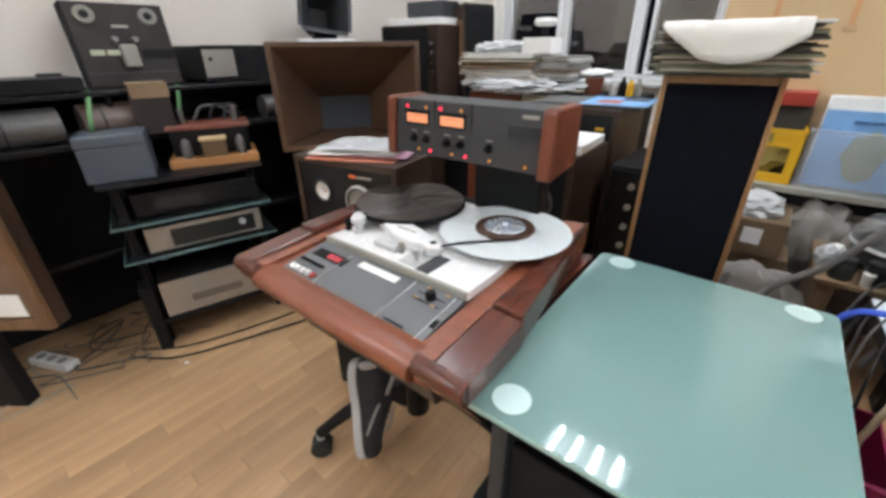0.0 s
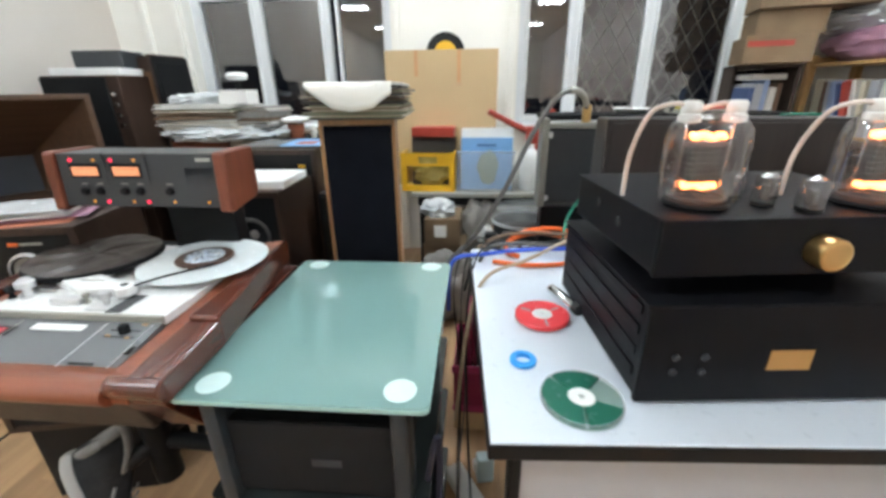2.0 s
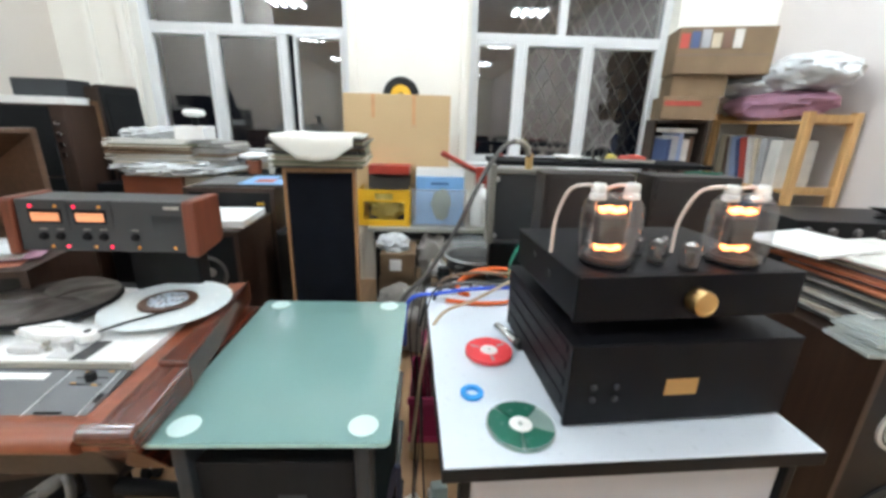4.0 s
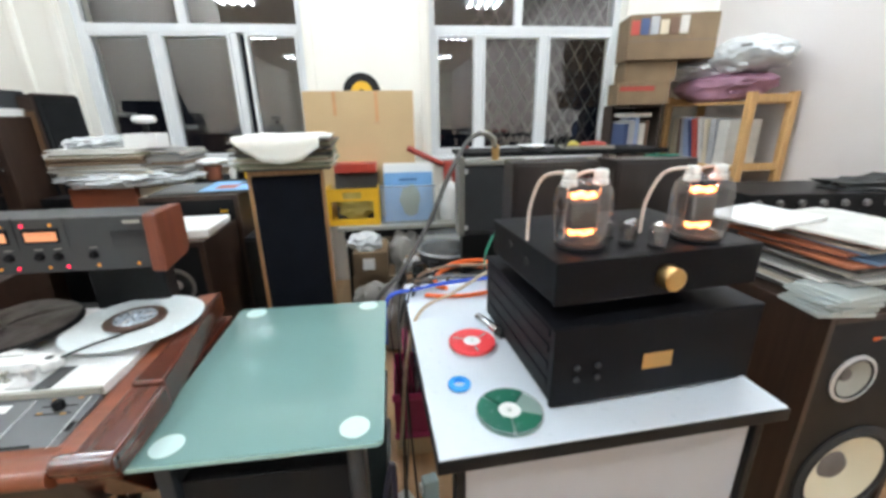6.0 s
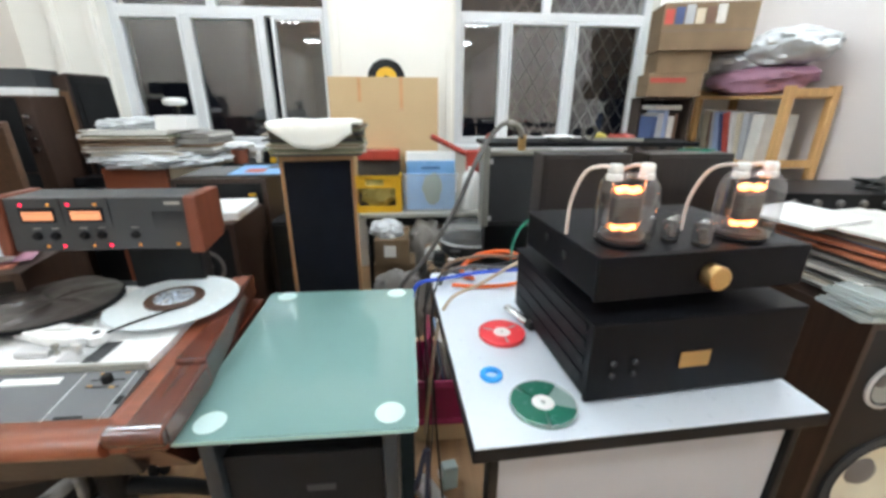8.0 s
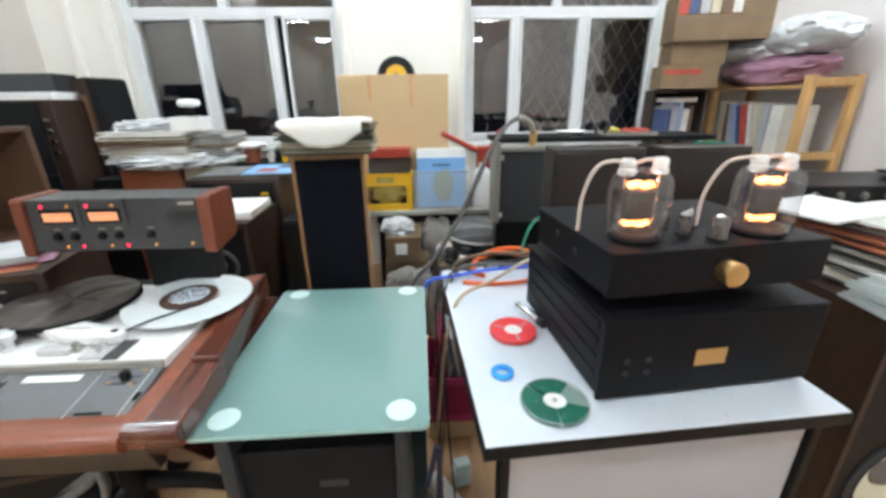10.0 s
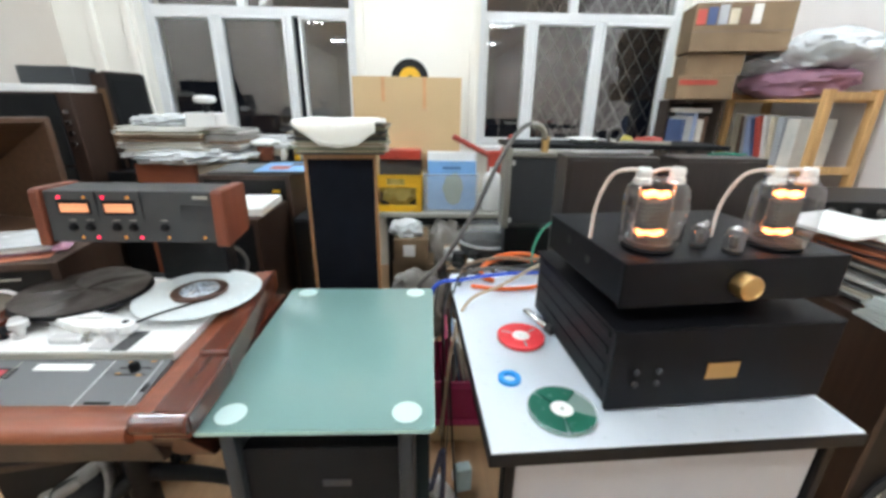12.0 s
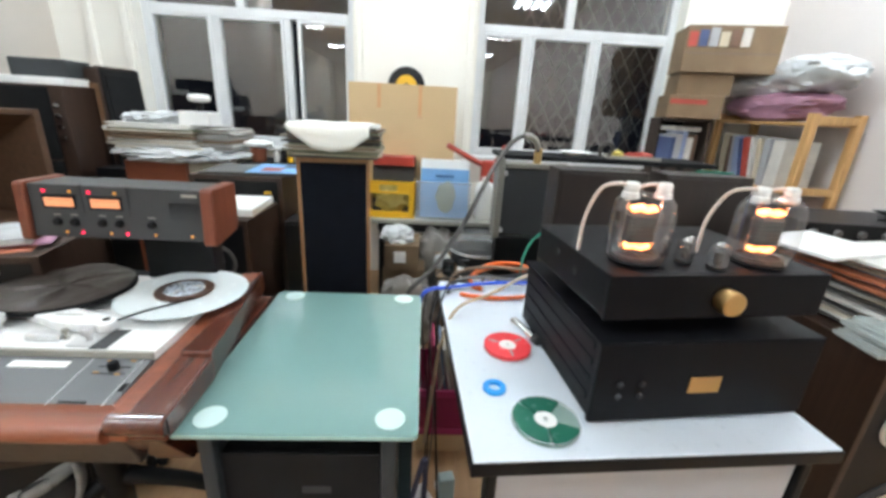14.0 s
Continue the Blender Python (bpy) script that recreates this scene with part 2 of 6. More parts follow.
def prism(poly, lo, hi, axis="x", bevel=0.0):
    """A polygon drawn out along an axis: (y, z) pairs for x, (x, z) for y, (x, y) for z."""
    bm = bmesh.new()

    def at(p, w):
        return {"x": (w, p[0], p[1]), "y": (p[0], w, p[1]), "z": (p[0], p[1], w)}[axis]
    a = [bm.verts.new(at(p, lo)) for p in poly]
    b = [bm.verts.new(at(p, hi)) for p in poly]
    n = len(poly)
    bm.faces.new(a)
    bm.faces.new(b[::-1])
    for k in range(n):
        bm.faces.new((a[k], b[k], b[(k + 1) % n], a[(k + 1) % n]))
    bmesh.ops.recalc_face_normals(bm, faces=bm.faces)
    if bevel:
        bmesh.ops.bevel(bm, geom=list(bm.edges), offset=bevel, segments=2, profile=0.5, affect="EDGES")
    return bm


def blob(x, y, z, rx, ry, rz, seed=0, rough=0.35, sub=3, freq=3.0, floor_z=None):
    """A crumpled bag or bundle."""
    bm = bmesh.new()
    bmesh.ops.create_icosphere(bm, subdivisions=sub, radius=1)
    for v in bm.verts:
        p = v.co * freq + Vector((seed * 3.1, seed * 1.7, seed))
        k = 1 + rough * (noise.noise(p) + 0.6 * abs(noise.noise(p * 2.7)) + 0.35 * noise.noise(p * 5.3))
        v.co = Vector((x + rx * v.co.x * k, y + ry * v.co.y * k, z + rz * v.co.z * k))
        if floor_z is not None and v.co.z < floor_z:
            v.co.z = floor_z
    return bm


def part(name, bm, mat, parent, label="", smooth=False, kind=""):
    me = bpy.data.meshes.new(name)
    bm.to_mesh(me)
    bm.free()
    me.materials.append(mat)
    if smooth:
        for p in me.polygons:
            p.use_smooth = True
        me.set_sharp_from_angle(angle=radians(38))
    ob = new(name, me)
    ob.parent = parent
    if label or kind:
        tagged(ob, label, kind=kind)
    return ob


def thing(name, x, y, z, rz, label, category, group="", kind=""):
    ob = new(name)
    ob.empty_display_size = 0.05
    ob.matrix_basis = pose(x, y, z, 0, 0, rz)
    return tagged(ob, label, category, group, kind)


def single(name, bm, mat, label, category, group="", kind="", smooth=False, m=None):
    """A thing of one mesh."""
    ob = part(name, bm, mat, None, smooth=smooth)
    if m is not None:
        ob.matrix_basis = m
    return tagged(ob, label, category, group, kind)


def structure(name, bm, mat, label, category):
    return single(name, bm, mat, label, category, kind="structure")


# ---- room ----
XL, XR, YF, YB, HC = -2.15, 2.80, 2.52, -11.5, 2.9
WL, WR, SILL, HEAD = (-1.63, -0.185), (0.667, 2.095), 0.925, 2.68
bm = box(-3.6, XR + 0.2, YB - 0.2, YF + 0.4, -0.12, -0.012)
floor = structure("floor", bm, FLOOR_UNDER, "oak-coloured strip laminate floor, lightly worn", "floor")
structure("ceiling", box(-3.6, XR + 0.2, YB - 0.2, YF + 0.4, HC, HC + 0.12), CEIL, "plain white painted ceiling", "ceiling")
structure("wall_west", box(XL - 0.15, XL, -1.4, YF + 0.3, -0.012, HC), WALL_CREAM_DIM, "plain cream side wall, its colour toned down for weaker light", "wall")
structure("wall_return", box(-3.4, XL - 0.15, -1.4, -1.25, -0.012, HC), WALL, "plain off-white return wall", "wall")
structure("wall_far_west", box(-3.55, -3.4, YB, -1.25, -0.012, HC), WALL, "plain off-white far side wall", "wall")
structure("wall_east", box(XR, XR + 0.15, YB, YF + 0.3, -0.012, HC), WALL_PINK_DIM, "plain pale rose side wall, its colour toned down for weaker light", "wall")
structure("wall_south", box(-3.55, XR + 0.15, YB - 0.15, YB, -0.012, HC), WALL, "plain off-white rear wall", "wall")
bm = bmesh.new()
for x0, x1, z0, z1 in ((XL, WL[0], 0, HC), (WL[1], WR[0], 0, HC), (WR[1], XR, 0, HC), (WL[0], WL[1], 0, SILL), (WR[0], WR[1], 0, SILL),
                       (WL[0], WL[1], HEAD, HC), (WR[0], WR[1], HEAD, HC)):
    bm_box(bm, x0, x1, YF, YF + 0.3, z0 - 0.012 * (z0 == 0), z1)
structure("wall_north", bm, WALL, "off-white window wall with two deep openings", "wall")


def window(name, x0, x1, splits, ajar):
    y = YF + 0.13
    w = thing(name, 0, 0, 0, 0, "white plastic window, dark night behind the panes", "window", kind="structure")
    zt = 1.80
    part("window_sill", box(x0 - 0.0, x1, YF - 0.08, y - 0.035, SILL, SILL + 0.03, 0.006), PVC, w)
    fr = bmesh.new()
    for a, b, c, d in ((x0, x0 + 0.05, SILL + 0.03, HEAD), (x1 - 0.05, x1, SILL + 0.03, HEAD)):
        bm_box(fr, a, b, y - 0.035, y + 0.035, c, d, 0.005)
    for c, d in ((SILL + 0.03, SILL + 0.06), (zt, zt + 0.055), (HEAD - 0.05, HEAD)):
        bm_box(fr, x0 + 0.05, x1 - 0.05, y - 0.034, y + 0.034, c, d, 0.005)
    part("window_frame", fr, PVC, w)
    xs = [x0 + 0.05, *splits, x1 - 0.05]
    for i in range(len(xs) - 1):
        a, b = xs[i], xs[i + 1]
        if i:
            part("mullion", box(a - 0.022, a + 0.022, y - 0.033, y + 0.033, SILL + 0.06, zt, 0.005), PVC, w)
        hinge = Matrix.Translation(((a + 0.022 if i else a) + ajar[i], y, 0))
        width = b - a - (0.044 if i and i < len(xs) - 2 else 0.022) - ajar[i]
        s = bmesh.new()
        t = 0.022
        for u0, u1, c, d in ((0, t, SILL + 0.062, zt - 0.002), (width - t, width, SILL + 0.062, zt - 0.002), (t, width - t, SILL + 0.062, SILL + 0.062 + t), (t, width - t, zt - 0.002 - t, zt - 0.002)):
            bm_box(s, u0, u1, -0.045, 0.02, c, d, 0.006)
        sash = part("sash", s, PVC, w)
        sash.matrix_basis = hinge
        pane = part("pane", box(t - 0.004, width - t + 0.004, -0.012, 0.004, SILL + 0.06 + t - 0.004, zt - t), PANE, w)
        pane.matrix_basis = hinge
    mid = [x0 + 0.05, x0 + (x1 - x0) * 0.46, x1 - 0.05]
    part("mullion", box(mid[1] - 0.03, mid[1] + 0.03, y - 0.033, y + 0.033, zt + 0.055, HEAD - 0.05, 0.005), PVC, w)
    for a, b in zip(mid, mid[1:]):
        part("pane", box(a + 0.01, b - 0.01, y - 0.008, y + 0.008, zt + 0.056, HEAD - 0.051), PANE, w)
    return w


window("window_1", WL[0], WL[1], (-1.154, -0.656), (0, 0, 0.048))
window("window_2", WR[0], WR[1], (1.043, 1.527), (0, 0, 0))

# ceiling lamps, four tubes each
lamp = thing("ceiling_light", 2.33, 1.50, HC, 0, "recessed square louvre lamp with four lit tubes", "ceiling lamp", "ceiling lamps")
fr = bmesh.new()
for a in ((-0.30, -0.28, -0.30, 0.30), (0.28, 0.30, -0.30, 0.30), (-0.28, 0.28, -0.30, -0.28), (-0.28, 0.28, 0.28, 0.30)):
    bm_box(fr, *a, -0.022, 0.0, 0.003)
part("housing", fr, CEIL, lamp)
part("reflector", box(-0.28, 0.28, -0.28, 0.28, -0.012, -0.002), CEIL, lamp)
for k in range(4):
    part("tube", box(-0.21 + 0.14 * k - 0.016, -0.21 + 0.14 * k + 0.016, -0.18, 0.18, -0.060, -0.030, 0.006), TUBE, lamp)
for x, y in ((-1.40, 0.92), (-0.23, 1.62), (1.02, 1.12), *((c, r) for r in (-1.05, -3.90, -6.85, -9.8) for c in (-2.25, -0.20, 1.85))):
    copy_thing(lamp, pose(-1.80 if (x, y) == (-2.25, -1.05) else x, y, HC))

# ---- tape recorder console ----
rec = thing("tape_recorder", -0.315, 0.21, 0, 0, "studio reel-to-reel tape recorder in a mahogany console with a meter bridge", "tape recorder")
OX, OY = -0.315, 0.21


def rpart(name, bm, mat, label="", smooth=False, parent=None):
    bmesh.ops.translate(bm, vec=(-OX, -OY, 0), verts=bm.verts)
    return part(name, bm, mat, parent or rec, label, smooth)


cheek_rear = [(0.090, 0.807), (0.475, 0.812), (0.475, 0.752), (0.09, 0.745)]
front_lip = [(-0.069, 0.766), (-0.068, 0.780), (-0.061, 0.788), (-0.048, 0.791), (-0.048, 0.752), (-0.061, 0.756)]
cheek_top = [(-0.0597, 0.7885), (0.088, 0.800), (0.088, 0.750), (-0.0597, 0.746)]
strip_top = [(-0.0597, 0.7855), (0.47, 0.808), (0.47, 0.76), (-0.0597, 0.745)]
for x0, x1, lip in ((-0.0900, -0.030, (-0.1175, -0.030)), (-0.594, -0.542, (-0.594, -0.5145))):
    rpart("front_lip", prism(front_lip, lip[0], lip[1], "x", 0.004), MAHOG, "dark rounded end of a cheek")
    rpart("front_cheek", prism(cheek_top, x0, x1, "x", 0.004), MAHOG, "glossy dark mahogany cheek")
    rear = prism(cheek_rear, x0, x1, "x", 0.005)
    for v in rear.verts:
        if v.co.x > -0.06:
            v.co.x -= 0.13 * (v.co.y - 0.06)
    rpart("rear_cheek", rear, MAHOG, "glossy dark mahogany cheek")
for x0, x1 in ((-0.1172, -0.0905), (-0.5415, -0.5148)):
    rpart("inner_trim", prism(strip_top, x0, x1, "x", 0.002), MAHOG_X, "brighter red wooden strip")
for x0, x1 in ((-0.135, -0.1175), (-0.5145, -0.497)):
    rpart("inner_trim", prism([(-0.03, 0.778), (0.47, 0.806), (0.47, 0.78), (-0.03, 0.76)], x0, x1, "x", 0.002), MAHOG_X)
nose = [(-0.043 + 0.032 * math.cos(a), 0.7615 + 0.0215 * math.sin(a)) for a in np.linspace(0.30 * math.pi, 1.70 * math.pi, 18)]
rpart("nose_rail", prism(nose + [(-0.015, 0.742), (-0.015, 0.777)], -0.514, -0.118, "x"), MAHOG_X, "rounded reddish wooden front rail", True)
APRON = material("dull_taupe_board", (0.050, 0.040, 0.033), 0.6, spread=0.2, scale=9)
rpart("apron", prism([(-0.030, 0.7395), (0.02, 0.7395), (0.05, 0.634), (0.004, 0.634)], -0.48, -0.13, "x", 0.003), APRON, "dull taupe apron board")
for x0, x1 in ((-0.128, -0.060), (-0.576, -0.508)):
    rpart("side_panel", prism([(-0.050, 0.7450), (0.46, 0.7445), (0.46, 0.62), (0.10, 0.60), (0.035, 0.615)], x0, x1, "x", 0.003), MAHOG, "reddish side panel with a sloping front")
rpart("body", box(-0.54, -0.11, 0.11, 0.48, 0.55, 0.758, 0.005), WALNUT, "dark brown body under the deck")
rpart("control_panel", prism([(-0.030, 0.776), (0.086, 0.793), (0.086, 0.765), (-0.03, 0.755)], -0.496, -0.136, "x"), PANELG, "dark grey painted control panel")
rpart("deck_plate", box(-0.496, -0.136, 0.094, 0.435, 0.785, 0.803, 0.002), DECKM, "pale brushed metal tape deck plate")
rpart("hinge_strip", box(-0.496, -0.136, 0.0862, 0.0938, 0.790, 0.8055, 0.002), GREYFR)


def panel(name, x, y, w, d, h, mat, label="", bev=0.001):
    z = 0.776 + (y + 0.03) * 0.1466
    b = box(-w / 2, w / 2, -d / 2, d / 2, -0.002, h, min(bev, h / 3), Matrix.Translation((x, y, z)) @ pose(0, 0, 0, 8.3, 0, 0))
    return rpart(name, b, mat, label)


panel("label_strip", -0.316, 0.066, 0.098, 0.016, 0.0015, PAPERW, "white paper label strip")
for k in range(4):
    panel("button", -0.478 + 0.0155 * k, -0.006, 0.0085, 0.011, 0.005, PAPERW, "white push button")
panel("button", -0.478 + 0.0155 * 4, -0.006, 0.010, 0.012, 0.005, REDP, "red record button")
for k in range(5):
    panel("button", -0.482 + 0.0145 * k, 0.020, 0.010, 0.007, 0.004, MATT)
panel("counter_display", -0.425, 0.052, 0.036, 0.014, 0.0015, material("dim_red_display", (0.45, 0.03, 0.04), 0.4, glow=0.15), "lit red counter display")
panel("counter_bezel", -0.437, 0.052, 0.09, 0.024, 0.0008, MATT)
panel("divider", -0.236, 0.028, 0.0014, 0.108, 0.0012, ALU)
panel("divider", -0.400, 0.028, 0.0014, 0.108, 0.0012, GREYFR)
panel("divider", -0.150, 0.028, 0.0014, 0.108, 0.0012, ALU)
for y in (0.064, 0.048):
    panel("scale_mark", -0.188, y, 0.055, 0.002, 0.001, MATT)
for x, y in ((-0.165, 0.080), (-0.172, 0.047), (-0.205, 0.079), (-0.21, 0.05)):
    panel("scale_mark", x, y, 0.009, 0.0035, 0.0012, DULLAMBER)
panel("latch", -0.20, -0.014, 0.042, 0.004, 0.002, MATT)
panel("latch", -0.143, 0.018, 0.008, 0.016, 0.003, MATT)
rpart("jog_knob", lathe([(0, 0), (0.0085, 0), (0.0085, 0.012), (0.007, 0.0145), (0, 0.0145)], 24, Matrix.Translation((-0.186, 0.060, 0.789))), MATT, "", True)

# head block and tape path
hb = [(-0.455, 0.205), (-0.44, 0.185), (-0.40, 0.170), (-0.36, 0.152), (-0.31, 0.145), (-0.285, 0.150), (-0.268, 0.142), (-0.250, 0.150), (-0.248, 0.172),
      (-0.262, 0.183), (-0.30, 0.190), (-0.34, 0.205), (-0.40, 0.225), (-0.445, 0.225)]
head = rpart("head_cover", prism(hb, 0.806, 0.826, "z", 0.004), DECKM, "cast aluminium head cover", True)
rpart("screw_hole", disc(0.007, 0.001, 20, m=Matrix.Translation((-0.268, 0.165, 0.8262))), MATT, parent=head)
rpart("label_line", box(-0.375, -0.325, 0.178, 0.182, 0.8257, 0.8268), GREYFR, parent=head)


def roller(x, y, r, h, mat=ALU):
    rpart("guide_roller", lathe([(r * 0.9, 0.803), (r * 0.9, 0.806), (r * 0.5, 0.808), (r * 0.5, 0.803 + h * 0.55), (r, 0.803 + h * 0.6), (r, 0.803 + h * 0.93), (r * 0.8, 0.803 + h), (0, 0.803 + h)], 24,
                                Matrix.Translation((x, y, 0))), mat, smooth=True)


roller(-0.462, 0.150, 0.016, 0.034)
roller(-0.484, 0.168, 0.011, 0.030)
roller(-0.487, 0.140, 0.008, 0.024, MATT)
roller(-0.270, 0.122, 0.011, 0.030)
roller(-0.320, 0.132, 0.006, 0.020, GREYFR)
rpart("head_base", box(-0.385, -0.325, 0.118, 0.138, 0.803, 0.816, 0.003), ALU)
rpart("tension_arm", tube([(-0.487, 0.140, 0.824), (-0.475, 0.128, 0.822), (-0.462, 0.150, 0.822)], 0.003), MATT)
rpart("capstan_plate", box(-0.300, -0.255, 0.102, 0.145, 0.803, 0.8065, 0.002), ALU)
rpart("rear_cover", box(-0.496, -0.136, 0.4355, 0.475, 0.76, 0.801, 0.002), MATT)
rpart("deck_slot", box(-0.285, -0.258, 0.410, 0.422, 0.803, 0.8045), MATT)
rpart("tape_gap", box(-0.255, -0.225, 0.098, 0.165, 0.8032, 0.8045), GREYP)
FOLD = material("crumpled_dark_cover", (0.040, 0.030, 0.026), 0.36, spread=0.6, scale=16, bump=1.0, bump_scale=22)
rpart("platter_spindle", disc(0.02, 0.018, 24, m=Matrix.Translation((-0.452, 0.30, 0.803))), ALU)
rpart("platter", disc(0.130, 0.010, 64, m=Matrix.Translation((-0.452, 0.30, 0.820))), MATT, "black metal tape platter", True)
cv = bmesh.new()
rings = []
for i, r in enumerate(np.linspace(0.0, 0.127, 16)):
    seg = 72
    rings.append([cv.verts.new((-0.452 + r * math.cos(a), 0.30 + r * math.sin(a),
                                0.832 + 0.014 * max(0.0, noise.noise(Vector((9 * r * math.cos(a), 9 * r * math.sin(a), 2.2))))
                                + 0.012 * max(0.0, math.sin(5 * a + 30 * r)) ** 6 * min(1, 14 * r) * (1 - r / 0.127))) for a in np.linspace(0, 2 * math.pi, seg, endpoint=False)])
for a, b in zip(rings, rings[1:]):
    for k in range(72):
        cv.faces.new((a[k], b[k], b[(k + 1) % 72], a[(k + 1) % 72]))
bmesh.ops.remove_doubles(cv, verts=cv.verts, dist=1e-5)
rpart("platter_cover", cv, FOLD, "wrinkled dark brown cover on the platter", True)

# meter bridge
bridge = rpart("meter_bridge", prism([(0.345, 0.932), (0.355, 1.051), (0.455, 1.051), (0.455, 0.945)], -0.531, -0.158, "x", 0.002), GREYP, "dark grey meter bridge with two lit meters")
for x0, x1 in ((-0.557, -0.532), (-0.157, -0.128)):
    rpart("wood_cheek", prism([(0.338, 0.926), (0.344, 0.922), (0.450, 0.935), (0.462, 0.95), (0.460, 1.055), (0.352, 1.055), (0.346, 1.049)], x0, x1, "x", 0.004), MAHOG_D, "reddish wooden end cheek", parent=bridge)


def face(name, px, z, w, h, mat, d=0.002, label=""):
    x = -0.531 + (px - 55) * 0.00124
    y = 0.345 + (z - 0.932) * 0.0794
    return rpart(name, box(x - w / 2, x + w / 2, y - d, y + 0.003, z - h / 2, z + h / 2, 0.0007), mat, label, parent=bridge)


for px in (107, 187):
    face("meter_bezel", px, 1.013, 0.072, 0.032, MATT, 0.0015)
    face("meter", px, 1.012, 0.062, 0.0195, METER, 0.0025, "lit orange level meter")
    face("meter_scale", px, 1.017, 0.050, 0.0018, material("meter_print", (0.25, 0.05, 0.02), 0.6), 0.0030)
for px, z, mt in ((82, 1.036, REDLED), (127, 1.036, AMBER), (160, 1.036, REDLED), (205, 1.036, AMBER), (112, 0.944, AMBER), (140, 0.944, REDLED), (190, 0.944, AMBER),
                  (219, 0.944, REDLED), (269, 0.944, AMBER), (335, 0.944, AMBER)):
    x = -0.531 + (px - 55) * 0.00124
    rpart("indicator", lathe([(0.0036, 0), (0.0033, 0.0025), (0.002, 0.004), (0, 0.0045)], 14, Matrix.Translation((x, 0.346 + (z - 0.932) * 0.0794, z)) @ pose(0, 0, 0, 90, 0, 0)), mt, "lit lamp", True, bridge)
for px in (100, 130, 178, 208, 265):
    x = -0.531 + (px - 55) * 0.00124
    rpart("knob", lathe([(0.009, 0), (0.008, 0.008), (0.0065, 0.010), (0, 0.010)], 20, Matrix.Translation((x, 0.349, 0.968)) @ pose(0, 0, 0, 90, 0, 0)), MATT, "", True, bridge)
    face("scale_mark", px, 0.984, 0.016, 0.002, GREYFR, 0.0012)
for px in (148, 228):
    face("groove", px, 0.995, 0.0012, 0.118, GREYV, 0.0010)
face("maker_plate", 335, 1.037, 0.034, 0.007, GREYFR, 0.0012, "plain pale maker plate")
for k in range(11):
    face("grille_slat", 300 + 5.4 * k, 0.992, 0.0022, 0.055, GREYV, 0.0009)
rpart("bridge_column", box(-0.355, -0.185, 0.425, 0.475, 0.80, 0.936, 0.004), BLACK)

# stand with castored arms
rpart("column", disc(0.035, 0.42, 28, m=Matrix.Translation((-0.46, 0.30, 0.14))), BLACK, smooth=True)
for k, ang in enumerate((227.5, 20, 110)):
    a = radians(ang)
    c, s_ = math.cos(a), math.sin(a)
    ex, ey = -0.46 + 0.309 * c, 0.30 + 0.309 * s_
    arm = rpart("arm", tube([(-0.46, 0.30, 0.280), (-0.46 + 0.16 * c, 0.30 + 0.16 * s_, 0.200), (ex, ey, 0.085)], 0.026, 10, 8, 0.017), BLACK, smooth=True)
    for off in (-0.016, 0.016):
        rpart("caster_wheel", disc(0.032, 0.024, 24, bev=0.006, m=Matrix.Translation((ex - off * s_ + 0.012 * s_, ey + off * c - 0.012 * c, 0.032)) @ pose(0, 0, 0, 0, 0, ang) @ pose(0, 0, 0, -90, 0, 0)), RUBBER, smooth=True, parent=arm)
    rpart("caster_stem", disc(0.011, 0.05, 14, m=Matrix.Translation((ex, ey, 0.04))), ALU, parent=arm)

# tape reel on the deck
reel = thing("tape_reel", -0.200, 0.312, 0.803, 0, "white metal tape reel with brown tape, on the recorder", "tape reel")
part("spindle", disc(0.022, 0.014, 28), ALU, reel)
part("lower_flange", disc(0.1335, 0.0022, 72, m=Matrix.Translation((0, 0, 0.016))), REELW, reel, "white metal flange", True)
part("tape_pack", disc(0.060, 0.0068, 56, hole=0.03, m=Matrix.Translation((0, 0, 0.0185))), TAPE, reel, "shiny brown wound tape", True)
part("hub", lathe([(0, 0.036), (0.006, 0.036), (0.007, 0.030), (0.022, 0.029), (0.030, 0.027), (0.040, 0.0275), (0.042, 0.025), (0.042, 0.018)], 48), HUBM, reel, "polished metal hub", True)
for k in range(3):
    part("hub_slot", box(0.014, 0.034, -0.0025, 0.0025, 0.0270, 0.0300, 0.0008, pose(0, 0, 0, 0, 0, 120 * k + 20)), ALU, reel)
part("tape_strand", tube([(0.045, -0.040, 0.022), (-0.02, -0.105, 0.022), (-0.055, -0.150, 0.020), (-0.075, -0.165, 0.020)], 0.0022, 6, 6), MATT, reel, "dark strand of tape")

# ---- glass cart ----
cart = thing("glass_cart", 0.151, 0.226, 0, 0.5, "wheeled equipment rack with a frosted green glass top", "equipment rack")


def rounded(hx, hy, rr):
    o = []
    for cx, cy, a0 in ((hx - rr, hy - rr, 0), (-hx + rr, hy - rr, 90), (-hx + rr, -hy + rr, 180), (hx - rr, -hy + rr, 270)):
        o += [(cx + rr * math.cos(radians(a0 + 15 * k)), cy + rr * math.sin(radians(a0 + 15 * k))) for k in range(7)]
    return o


part("glass_top", prism(rounded(0.197, 0.266, 0.012), 0.738, 0.745, "z"), GLASSTOP, cart, "frosted green glass shelf")
part("glass_edge", prism(rounded(0.1985, 0.2675, 0.013), 0.7365, 0.7435, "z"), GLASSEDGE, cart, "pale polished glass edge")
POST = material("dull_steel_post", (0.028, 0.034, 0.040), 0.35, 0.2, spread=0.1)
